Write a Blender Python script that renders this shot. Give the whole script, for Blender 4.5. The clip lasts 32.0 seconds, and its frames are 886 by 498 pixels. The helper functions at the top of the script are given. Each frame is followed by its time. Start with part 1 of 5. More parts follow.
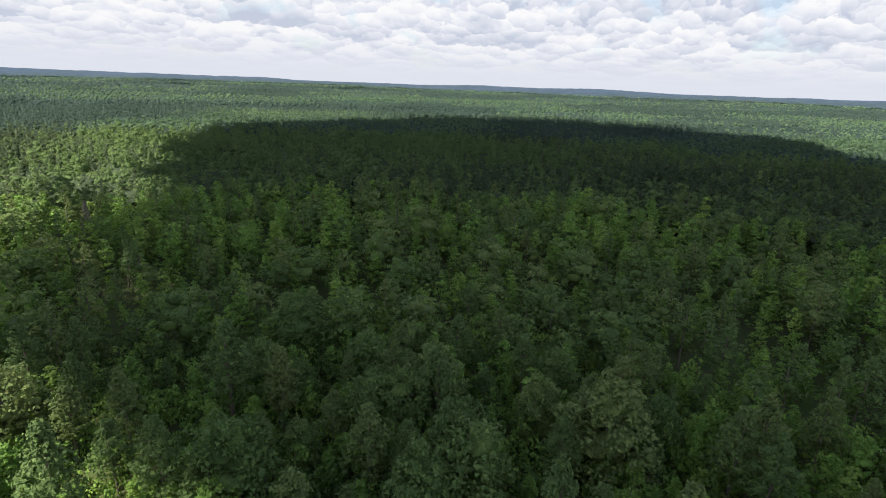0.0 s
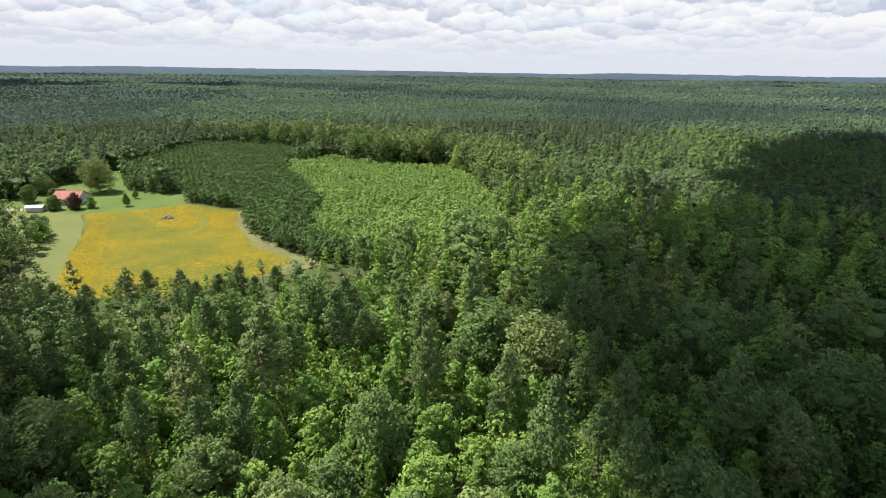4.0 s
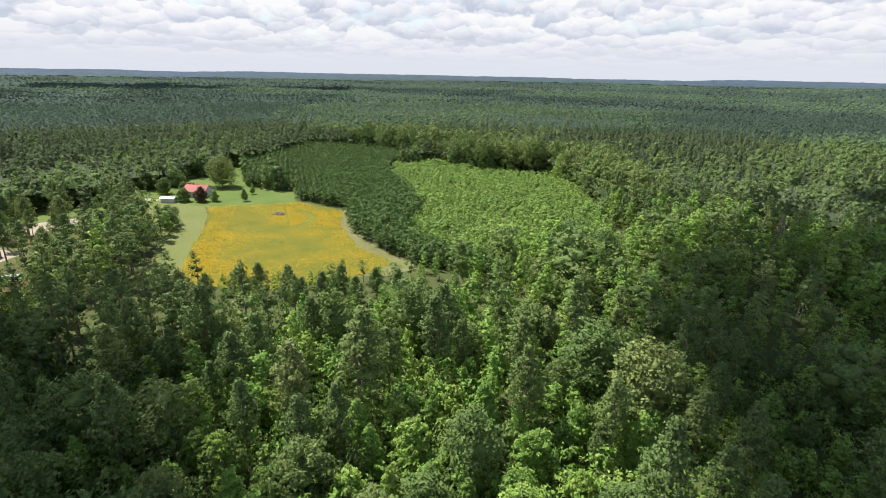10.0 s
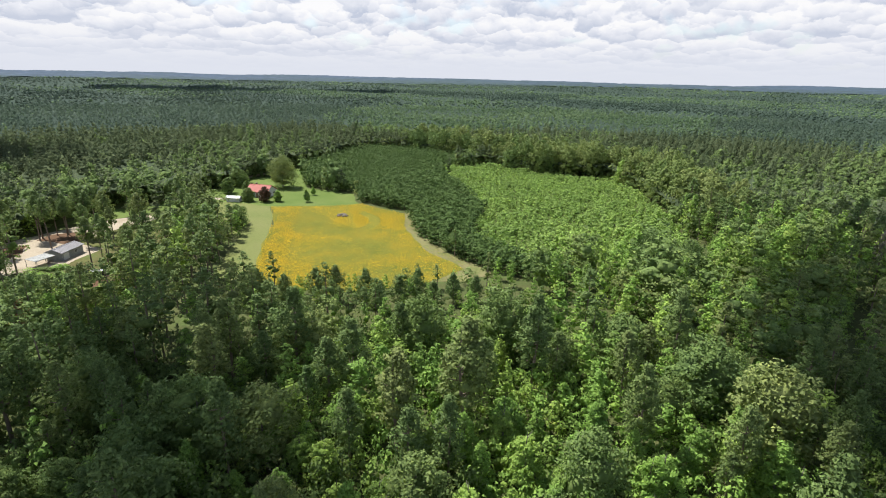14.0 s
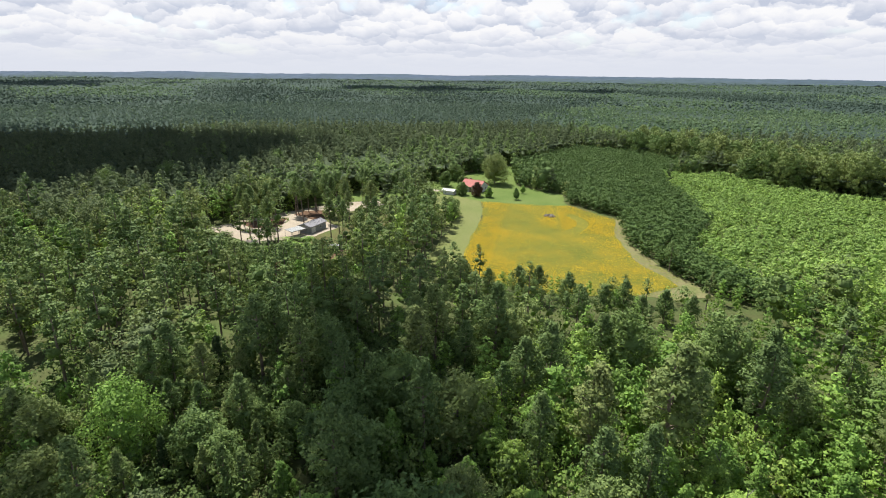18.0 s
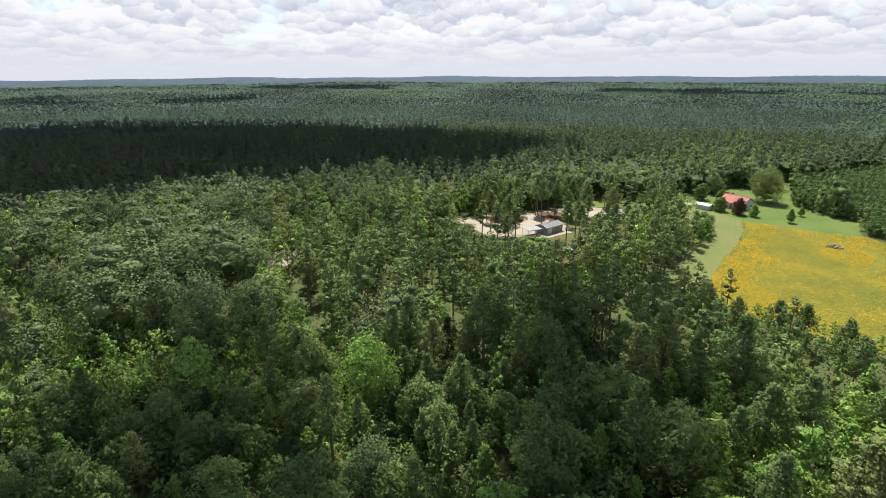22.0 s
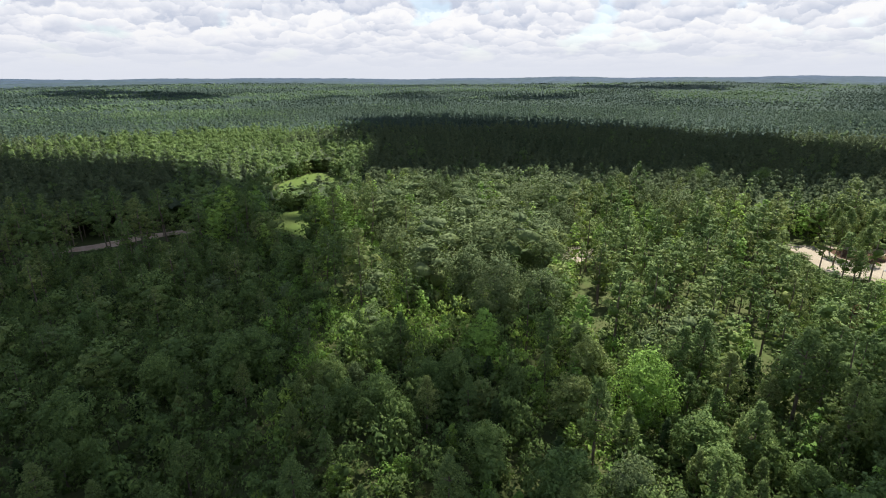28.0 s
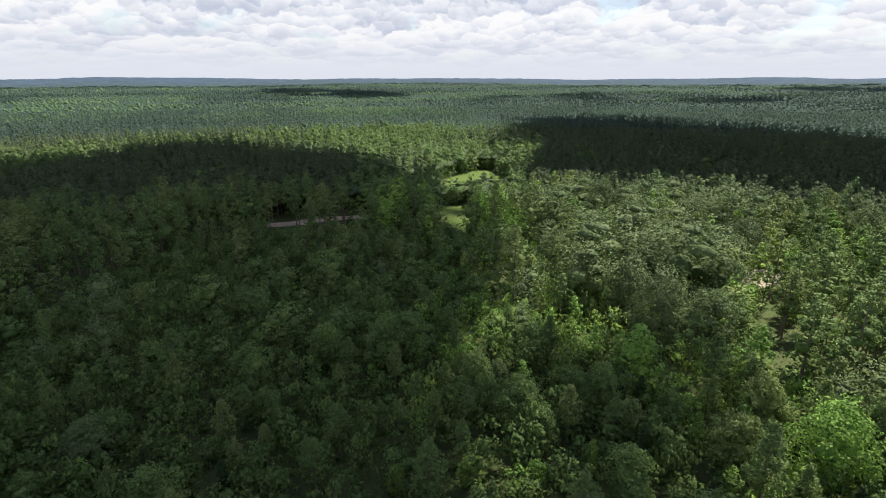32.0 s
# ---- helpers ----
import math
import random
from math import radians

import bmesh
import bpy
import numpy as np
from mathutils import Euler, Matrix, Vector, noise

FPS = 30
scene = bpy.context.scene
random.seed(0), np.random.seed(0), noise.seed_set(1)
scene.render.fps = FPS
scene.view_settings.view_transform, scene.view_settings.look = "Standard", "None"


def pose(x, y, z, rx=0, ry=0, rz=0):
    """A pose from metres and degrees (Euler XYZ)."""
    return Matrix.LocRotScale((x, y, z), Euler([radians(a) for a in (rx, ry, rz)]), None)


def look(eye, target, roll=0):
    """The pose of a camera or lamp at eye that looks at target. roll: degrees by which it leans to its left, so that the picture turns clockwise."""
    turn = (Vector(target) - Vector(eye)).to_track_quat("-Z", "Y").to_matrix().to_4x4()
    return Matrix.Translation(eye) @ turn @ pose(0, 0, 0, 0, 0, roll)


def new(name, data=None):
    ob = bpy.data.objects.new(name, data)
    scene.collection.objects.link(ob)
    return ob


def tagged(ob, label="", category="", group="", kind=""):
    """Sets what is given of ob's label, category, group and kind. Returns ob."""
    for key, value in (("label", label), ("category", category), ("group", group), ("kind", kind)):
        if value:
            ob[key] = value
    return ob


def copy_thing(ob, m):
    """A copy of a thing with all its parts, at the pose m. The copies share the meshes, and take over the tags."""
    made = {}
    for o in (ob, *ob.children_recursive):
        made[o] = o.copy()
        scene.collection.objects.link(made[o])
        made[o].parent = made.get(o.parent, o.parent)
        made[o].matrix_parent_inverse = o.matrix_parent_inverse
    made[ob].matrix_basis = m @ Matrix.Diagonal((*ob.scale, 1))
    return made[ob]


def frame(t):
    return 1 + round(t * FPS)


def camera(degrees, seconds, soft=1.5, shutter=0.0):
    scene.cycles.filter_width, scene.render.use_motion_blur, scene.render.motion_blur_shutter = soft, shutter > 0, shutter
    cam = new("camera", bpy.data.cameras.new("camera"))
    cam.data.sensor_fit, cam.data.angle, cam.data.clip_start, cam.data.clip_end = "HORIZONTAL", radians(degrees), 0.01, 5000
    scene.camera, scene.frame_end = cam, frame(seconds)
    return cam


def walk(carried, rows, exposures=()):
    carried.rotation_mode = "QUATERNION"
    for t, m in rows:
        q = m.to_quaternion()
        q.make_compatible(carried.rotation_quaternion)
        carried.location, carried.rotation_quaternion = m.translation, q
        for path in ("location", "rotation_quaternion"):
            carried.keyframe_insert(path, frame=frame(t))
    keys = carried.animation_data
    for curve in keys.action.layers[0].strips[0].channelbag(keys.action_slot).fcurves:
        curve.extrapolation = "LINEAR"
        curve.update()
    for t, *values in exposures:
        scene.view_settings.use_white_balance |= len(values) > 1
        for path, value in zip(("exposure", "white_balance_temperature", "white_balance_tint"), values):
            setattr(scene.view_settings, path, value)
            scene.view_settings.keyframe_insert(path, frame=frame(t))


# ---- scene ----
# Camera: seconds, eye x, y, z in metres, then heading (left of +y), tilt and roll in degrees.
PATH = [
    (0.0, 6.82, -10.26, 60.72, -68.274, -17.579, 2.239), (0.5, 8.08, -8.61, 61.06, -59.890, -17.841, 2.195), (1.0, 9.00, -7.32, 61.27, -48.395, -18.180, 2.154),
    (1.5, 9.37, -6.89, 61.30, -37.069, -18.519, 1.992), (2.0, 9.72, -6.89, 61.29, -32.570, -18.609, 1.756), (2.5, 9.94, -6.69, 61.29, -30.074, -18.687, 1.591),
    (3.0, 9.88, -6.58, 61.29, -24.235, -18.802, 1.330), (3.5, 10.25, -6.70, 61.28, -18.058, -18.829, 1.097), (4.0, 10.26, -6.72, 61.19, -10.712, -18.899, 0.796),
    (4.5, 10.44, -6.43, 61.06, -4.839, -18.842, 0.588), (6.5, 10.38, -6.49, 61.12, -1.317, -18.709, 0.617), (7.0, 10.36, -6.00, 61.19, -0.992, -18.709, 0.618),
    (7.5, 10.26, -5.43, 61.21, -0.905, -18.638, 0.626), (8.0, 10.11, -4.82, 61.19, -0.702, -18.617, 0.663), (8.5, 9.83, -4.22, 61.17, -0.478, -18.591, 0.714),
    (9.0, 9.38, -3.72, 61.12, -0.338, -18.564, 0.761), (9.5, 8.94, -3.14, 60.99, -0.221, -18.525, 0.790), (10.0, 8.31, -2.55, 60.89, -0.150, -18.479, 0.944),
    (10.5, 7.49, -2.00, 60.83, -0.023, -18.455, 1.002), (11.0, 6.43, -1.47, 60.74, 0.005, -18.426, 1.070), (11.5, 5.31, -1.06, 60.60, 0.053, -18.376, 1.155),
    (12.0, 3.86, -0.58, 60.44, 0.073, -18.325, 1.295), (12.5, 2.04, -0.31, 60.21, 0.052, -18.206, 1.381), (13.0, 0.00, 0.00, 60.00, 0.001, -18.150, 1.331),
    (13.5, -2.13, 0.38, 59.93, 1.313, -18.105, 1.348), (14.0, -4.07, 1.06, 59.99, 3.869, -18.154, 1.188), (14.5, -5.54, 1.69, 60.08, 6.124, -18.208, 1.040),
    (15.0, -6.33, 1.94, 60.18, 8.446, -18.348, 0.978), (15.5, -6.75, 1.53, 60.35, 13.171, -18.466, 0.964), (17.5, -6.59, 2.16, 59.67, 23.987, -18.472, 0.457),
    (18.0, -6.50, 2.15, 59.61, 26.390, -18.475, 0.573), (18.5, -6.47, 2.04, 59.56, 28.847, -18.477, 0.615), (19.0, -6.23, 1.96, 59.55, 31.826, -18.424, 0.468),
    (19.5, -6.01, 1.94, 59.61, 34.925, -18.424, 0.361), (20.0, -5.92, 2.07, 59.64, 37.869, -18.406, 0.215), (20.5, -5.86, 2.07, 59.69, 40.936, -18.384, 0.141),
    (21.0, -5.62, 2.03, 59.76, 44.723, -18.338, 0.021), (21.5, -5.53, 1.96, 59.74, 48.622, -18.296, -0.062), (22.0, -5.56, 2.15, 59.74, 52.955, -18.262, -0.183),
    (22.5, -5.52, 2.12, 59.81, 56.305, -18.255, -0.169), (23.0, -5.60, 2.06, 59.85, 59.381, -18.252, -0.169), (23.5, -5.90, 2.14, 59.72, 62.411, -18.260, -0.168),
    (24.0, -6.07, 2.16, 59.59, 65.362, -18.230, -0.169), (24.5, -6.22, 2.18, 59.54, 68.394, -18.231, -0.225), (25.0, -5.98, 1.95, 59.64, 71.145, -18.274, -0.192),
    (25.5, -5.84, 1.62, 59.64, 74.394, -18.271, -0.174), (26.0, -5.68, 1.60, 59.56, 77.305, -18.269, -0.184), (26.5, -5.52, 1.50, 59.53, 80.279, -18.227, -0.225),
    (28.5, -5.65, 1.37, 59.39, 86.932, -18.218, -0.095), (29.0, -5.57, 1.44, 59.33, 88.463, -18.214, -0.081), (29.5, -5.59, 1.47, 59.27, 90.872, -18.242, -0.097),
    (30.0, -5.69, 1.61, 59.23, 93.823, -18.225, -0.124), (30.5, -5.87, 1.69, 59.18, 96.917, -18.245, -0.196), (31.0, -5.81, 1.68, 59.16, 99.549, -18.205, -0.115),
    (31.5, -5.94, 1.63, 59.11, 101.671, -18.168, -0.052), (32.0, -6.07, 1.67, 59.04, 103.649, -18.154, -0.059),
]
cam = camera(80.26, 32.0, soft=1.0)
walk(cam, [(t, pose(x, y, z, 90 + tilt, 0, yaw) @ pose(0, 0, 0, 0, 0, roll)) for t, x, y, z, yaw, tilt, roll in PATH])
scene.view_settings.exposure = 0.75

# ---- sky and sun ----
SUN_TO = Vector((-0.80, 0.60, 0.0)).normalized()
SUN_EL = radians(57)
TO_SUN = Vector((SUN_TO.x * math.cos(SUN_EL), SUN_TO.y * math.cos(SUN_EL), math.sin(SUN_EL)))


def nodes_of(tree):
    tree.nodes.clear()

    def add(kind, **values):
        n = tree.nodes.new(kind)
        for key, value in values.items():
            if key in n.inputs:
                n.inputs[key].default_value = value
        return n
    return add, tree.links.new


def ramp(add, stops, mode="LINEAR"):
    n = add("ShaderNodeValToRGB")
    n.color_ramp.interpolation = mode
    e = n.color_ramp.elements
    while len(e) < len(stops):
        e.new(0.5)
    for el, (p, c) in zip(e, stops):
        el.position = p
        el.color = (*c, 1) if len(c) == 3 else c
    return n


def mixer(add, blend="MIX", fac=None):
    n = add("ShaderNodeMix")
    n.data_type, n.blend_type = "RGBA", blend
    if fac is not None:
        n.inputs[0].default_value = fac
    return n


def build_world():
    world = bpy.data.worlds.new("sky")
    scene.world = world
    world.use_nodes = True
    add, link = nodes_of(world.node_tree)
    sky = add("ShaderNodeTexSky")
    sky.sky_type, sky.sun_disc = "NISHITA", False
    sky.sun_elevation = SUN_EL
    sky.sun_rotation = math.atan2(SUN_TO.x, SUN_TO.y)
    sky.air_density, sky.dust_density = 1.0, 0.4
    dim = add("ShaderNodeVectorMath")
    dim.operation = "SCALE"
    dim.inputs["Scale"].default_value = 0.15
    link(sky.outputs[0], dim.inputs[0])
    co = add("ShaderNodeTexCoord")
    sep = add("ShaderNodeSeparateXYZ")
    link(co.outputs["Generated"], sep.inputs[0])

    def sum_of(kind, a, b):
        n = add("ShaderNodeMath")
        n.operation = kind
        for slot, v in zip(n.inputs, (a, b)):
            if isinstance(v, (int, float)):
                slot.default_value = v
            else:
                link(v, slot)
        return n.outputs[0]

    # rows of cumulus crowd together towards the horizon
    level = sum_of("LOGARITHM", sum_of("ADD", sum_of("MAXIMUM", sep.outputs[2], 0.0), 0.035), math.e)
    spread = add("ShaderNodeCombineXYZ")
    link(sum_of("MULTIPLY", sep.outputs[0], 12.5), spread.inputs[0])
    link(sum_of("MULTIPLY", sep.outputs[1], 12.5), spread.inputs[1])
    link(sum_of("MULTIPLY", level, 2.7), spread.inputs[2])
    ragged = add("ShaderNodeTexNoise", Scale=2.1, Detail=6.0, Roughness=0.55)
    link(spread.outputs[0], ragged.inputs["Vector"])
    stirred = add("ShaderNodeVectorMath")
    stirred.operation = "MULTIPLY_ADD"
    link(ragged.outputs[1], stirred.inputs[0])
    stirred.inputs[1].default_value = (0.95, 0.95, 0.6)
    link(spread.outputs[0], stirred.inputs[2])
    big = add("ShaderNodeTexNoise", Scale=0.9, Detail=3.0, Roughness=0.5)
    link(spread.outputs[0], big.inputs["Vector"])

    def heaps(size):
        """How high a place lies within its own heap of cloud."""
        cell = add("ShaderNodeTexVoronoi", Scale=size)
        cell.feature = "SMOOTH_F1"
        cell.inputs["Smoothness"].default_value = 0.18
        link(stirred.outputs[0], cell.inputs["Vector"])
        gap = add("ShaderNodeVectorMath")
        gap.operation = "SUBTRACT"
        link(stirred.outputs[0], gap.inputs[0])
        link(cell.outputs["Position"], gap.inputs[1])
        high = add("ShaderNodeSeparateXYZ")
        link(gap.outputs[0], high.inputs[0])
        return sum_of("MULTIPLY", high.outputs[2], size)

    cover = ramp(add, [(0.34, (0.55, 0.55, 0.55)), (0.42, (1, 1, 1))])
    link(big.outputs[0], cover.inputs[0])
    lit = sum_of("ADD", sum_of("MULTIPLY", heaps(1.0), 0.58), sum_of("MULTIPLY", heaps(2.2), 0.40))
    mass = sum_of("MULTIPLY", sum_of("SUBTRACT", ragged.outputs[0], 0.5), 0.5)
    tone = ramp(add, [(0.12, (0.55, 0.595, 0.72)), (0.38, (0.71, 0.735, 0.825)), (0.60, (0.845, 0.855, 0.918)), (0.84, (0.975, 0.965, 0.975))])
    link(sum_of("ADD", sum_of("ADD", lit, mass), 0.54), tone.inputs[0])
    clouds = mixer(add)
    thin = ramp(add, [(0.0, (1, 1, 1)), (0.16, (0.95, 0.95, 0.95)), (0.36, (0.48, 0.48, 0.48)), (1.0, (0.06, 0.06, 0.06))])
    link(sep.outputs[2], thin.inputs[0])
    link(sum_of("MULTIPLY", cover.outputs[0], thin.outputs[0]), clouds.inputs[0])
    link(dim.outputs[0], clouds.inputs[6])
    link(tone.outputs[0], clouds.inputs[7])
    low = ramp(add, [(0.0, (1, 1, 1)), (0.022, (0.9, 0.9, 0.9)), (0.045, (0.5, 0.5, 0.5)), (0.07, (0.12, 0.12, 0.12)), (0.1, (0, 0, 0))])
    link(sep.outputs[2], low.inputs[0])
    haze = mixer(add)
    link(low.outputs[0], haze.inputs[0])
    link(clouds.outputs[2], haze.inputs[6])
    haze.inputs[7].default_value = (0.735, 0.765, 0.85, 1)
    back = add("ShaderNodeBackground", Strength=0.60)
    link(haze.outputs[2], back.inputs[0])
    out = add("ShaderNodeOutputWorld")
    link(back.outputs[0], out.inputs[0])


build_world()
sun = new("sun", bpy.data.lights.new("sun", "SUN"))
sun.data.energy, sun.data.angle, sun.data.color = 5.0, radians(0.6), (1.0, 0.96, 0.88)
sun.matrix_world = look(TO_SUN * 1500, (0, 0, 0))

# ---- materials ----
rng = np.random.default_rng(7)
LEAFY = set()


def material(name):
    m = bpy.data.materials.new(name)
    m.use_nodes = True
    add, link = nodes_of(m.node_tree)
    out = add("ShaderNodeOutputMaterial")
    return m, add, link, out


def foliage(name, stops, through_light=0.3, rough=0.6, grain=1.9, gloss=0.05, soft_way=0.48, stir=True, vary=1.0):
    """Leaves: the tint of each tree from a mesh attribute or the object, spread again leaf by leaf and in soft patches."""
    m, add, link, out = material(name)
    tint = add("ShaderNodeAttribute")
    tint.attribute_name = "tint"
    info = add("ShaderNodeObjectInfo")
    s = add("ShaderNodeMath")
    s.operation = "ADD"
    link(tint.outputs["Fac"], s.inputs[0])
    if stir:
        link(info.outputs["Random"], s.inputs[1])
    else:
        s.inputs[1].default_value = 0.0
    fr = add("ShaderNodeMath")
    fr.operation = "FRACT"
    link(s.outputs[0], fr.inputs[0])
    col = ramp(add, stops)
    link(fr.outputs[0], col.inputs[0])
    geo = add("ShaderNodeNewGeometry")
    leaf = ramp(add, [(0.0, (1 - 0.30 * vary, 1 - 0.26 * vary, 1 - 0.3 * vary)), (0.6, (1, 1, 1)), (1.0, (1 + 0.3 * vary, 1 + 0.24 * vary, 1 + 0.1 * vary))])
    link(geo.outputs["Random Per Island"], leaf.inputs[0])
    a = mixer(add, "MULTIPLY", 1.0)
    link(col.outputs[0], a.inputs[6])
    link(leaf.outputs[0], a.inputs[7])
    co = add("ShaderNodeTexCoord")
    n = add("ShaderNodeTexNoise", Scale=grain, Detail=4.0, Roughness=0.62)
    link(co.outputs["Object"], n.inputs["Vector"])
    patch = ramp(add, [(0.32, (0.72, 0.75, 0.7)), (0.68, (1.25, 1.22, 1.2))])
    link(n.outputs[0], patch.inputs[0])
    # leaves of a clump catch the light together, as the clump faces it
    way = add("ShaderNodeAttribute")
    way.attribute_name = "way"
    turn = add("ShaderNodeVectorTransform")
    turn.vector_type, turn.convert_from, turn.convert_to = "NORMAL", "OBJECT", "WORLD"
    link(way.outputs["Vector"], turn.inputs[0])
    blend = add("ShaderNodeMix")
    blend.data_type = "VECTOR"
    blend.inputs[0].default_value = soft_way
    link(geo.outputs["Normal"], blend.inputs[4])
    link(turn.outputs[0], blend.inputs[5])
    relief = add("ShaderNodeVectorMath")
    relief.operation = "NORMALIZE"
    link(blend.outputs[1], relief.inputs[0])
    b = mixer(add, "MULTIPLY", 1.0)
    link(a.outputs[2], b.inputs[6])
    link(patch.outputs[0], b.inputs[7])
    p = add("ShaderNodeBsdfPrincipled", Roughness=rough)
    p.inputs["Specular IOR Level"].default_value = gloss
    link(relief.outputs[0], p.inputs["Normal"])
    link(b.outputs[2], p.inputs["Base Color"])
    glow = mixer(add, "MULTIPLY", 1.0)
    link(b.outputs[2], glow.inputs[6])
    glow.inputs[7].default_value = (1.15 * through_light, 1.08 * through_light, 0.85 * through_light, 1)
    t = add("ShaderNodeBsdfTranslucent")
    link(relief.outputs[0], t.inputs["Normal"])
    link(glow.outputs[2], t.inputs[0])
    mx = add("ShaderNodeAddShader")
    link(p.outputs[0], mx.inputs[0])
    link(t.outputs[0], mx.inputs[1])
    link(mx.outputs[0], out.inputs[0])
    LEAFY.add(m.name)
    return m


def surface(name, stops, scale=1.0, rough=0.85, metal=0.0, bump=0.3, fine=12.0, detail=6.0):
    """A plain surface with large stains, fine grain and a little relief."""
    m, add, link, out = material(name)
    co = add("ShaderNodeTexCoord")
    n = add("ShaderNodeTexNoise", Scale=scale, Detail=detail, Roughness=0.6)
    link(co.outputs["Object"], n.inputs["Vector"])
    col = ramp(add, stops)
    link(n.outputs[0], col.inputs[0])
    g = add("ShaderNodeTexNoise", Scale=fine, Detail=4.0)
    link(co.outputs["Object"], g.inputs["Vector"])
    gr = ramp(add, [(0.3, (0.8, 0.8, 0.8)), (0.7, (1.15, 1.15, 1.15))])
    link(g.outputs[0], gr.inputs[0])
    a = mixer(add, "MULTIPLY", 1.0)
    link(col.outputs[0], a.inputs[6])
    link(gr.outputs[0], a.inputs[7])
    p = add("ShaderNodeBsdfPrincipled", Roughness=rough, Metallic=metal)
    p.inputs["Specular IOR Level"].default_value = 0.12 if rough > 0.8 else 0.45
    link(a.outputs[2], p.inputs["Base Color"])
    bp = add("ShaderNodeBump", Strength=bump, Distance=0.05)
    link(g.outputs[0], bp.inputs["Height"])
    link(bp.outputs[0], p.inputs["Normal"])
    link(p.outputs[0], out.inputs[0])
    return m


def greys(*cols):
    return [(0.25 + 0.5 * i / max(1, len(cols) - 1), c) for i, c in enumerate(cols)]


M_PINE = foliage("pine_needles", [(0.0, (0.087, 0.133, 0.050)), (0.5, (0.110, 0.158, 0.057)), (0.85, (0.138, 0.169, 0.064)), (1.0, (0.089, 0.142, 0.051))], 0.65)
M_GUM = foliage("bright_leaves", [(0.0, (0.117, 0.198, 0.049)), (0.5, (0.154, 0.245, 0.060)), (0.8, (0.184, 0.256, 0.065)), (1.0, (0.108, 0.175, 0.048))], 0.85)
M_OAK = foliage("oak_leaves", [(0.0, (0.092, 0.141, 0.050)), (0.5, (0.121, 0.172, 0.060)), (0.8, (0.150, 0.184, 0.070)), (1.0, (0.101, 0.156, 0.055))], 0.8)
M_PALE = foliage("pale_oak_leaves", [(0.0, (0.092, 0.127, 0.059)), (0.5, (0.114, 0.149, 0.067)), (1.0, (0.099, 0.138, 0.061))], 0.5)
M_SHRUB = foliage("dark_shrub_leaves", [(0.0, (0.078, 0.118, 0.039)), (0.5, (0.104, 0.150, 0.048)), (1.0, (0.084, 0.130, 0.043))], 0.6)
M_CEDAR = foliage("cedar_needles", [(0.0, (0.034, 0.056, 0.022)), (1.0, (0.048, 0.074, 0.028))], 0.3)
M_PLANT = foliage("plantation_needles", [(0.0, (0.066, 0.112, 0.036)), (0.6, (0.082, 0.132, 0.042)), (1.0, (0.072, 0.120, 0.038))], 0.55, vary=0.6)
M_YOUNG = foliage("sapling_leaves", [(0.0, (0.162, 0.247, 0.070)), (0.6, (0.216, 0.308, 0.090)), (1.0, (0.143, 0.216, 0.066))], 0.85)
M_DEADLEAF = foliage("dry_needles", [(0.0, (0.15, 0.085, 0.045)), (1.0, (0.19, 0.11, 0.06))], 0.4)
M_PURPLE = foliage("dark_red_leaves", [(0.0, (0.074, 0.046, 0.032)), (1.0, (0.094, 0.060, 0.040))], 0.4)
M_GREYTWIG = foliage("grey_twigs", [(0.0, (0.20, 0.19, 0.15)), (1.0, (0.26, 0.25, 0.20))], 0.3)
M_FLOWER = foliage("golden_flowers", [(0.0, (0.40, 0.24, 0.007)), (0.6, (0.43, 0.29, 0.010)), (1.0, (0.34, 0.27, 0.025))], 0.25, 0.7)
M_BARK = surface("pine_bark", greys((0.15, 0.115, 0.09), (0.27, 0.215, 0.17)), 0.8, 0.9, bump=0.6, fine=6.0)
M_GREYBARK = surface("grey_bark", greys((0.14, 0.125, 0.105), (0.24, 0.22, 0.19)), 0.8, 0.9, bump=0.6, fine=6.0)
M_FLOOR = surface("forest_floor", greys((0.060, 0.092, 0.026), (0.078, 0.088, 0.034), (0.074, 0.122, 0.030)), 0.08, 0.95, fine=1.2)
M_LAWN = surface("mown_grass", greys((0.078, 0.126, 0.026), (0.102, 0.150, 0.034), (0.128, 0.164, 0.046)), 0.05, 0.9, fine=1.6)
M_STRIP = surface("dry_mown_strip", greys((0.120, 0.148, 0.044), (0.146, 0.166, 0.054), (0.158, 0.170, 0.062)), 0.07, 0.9, fine=1.6)
M_GRAVEL = surface("pale_gravel", greys((0.270, 0.222, 0.164), (0.360, 0.310, 0.240), (0.305, 0.256, 0.196)), 0.12, 0.95, fine=2.5)
M_DIRT = surface("pink_clay_dirt", greys((0.347, 0.225, 0.164), (0.470, 0.347, 0.265), (0.306, 0.204, 0.132)), 0.15, 0.95, fine=2.5)
M_STRAW = surface("pine_straw", greys((0.088, 0.051, 0.031), (0.129, 0.078, 0.048)), 0.2, 0.95, fine=2.5)
M_ROCK = surface("grey_rock", greys((0.150, 0.130, 0.112), (0.245, 0.220, 0.200)), 0.7, 0.9, bump=0.6)
M_REDROOF = surface("red_metal_roof", greys((0.36, 0.085, 0.068), (0.43, 0.112, 0.09)), 0.3, 0.72, bump=0.05)
M_WALL = surface("pale_siding", greys((0.425, 0.425, 0.416), (0.510, 0.510, 0.493)), 0.4, 0.7, bump=0.1)
M_WHITE = surface("white_metal", greys((0.575, 0.575, 0.569), (0.667, 0.667, 0.655)), 0.3, 0.55, bump=0.05)
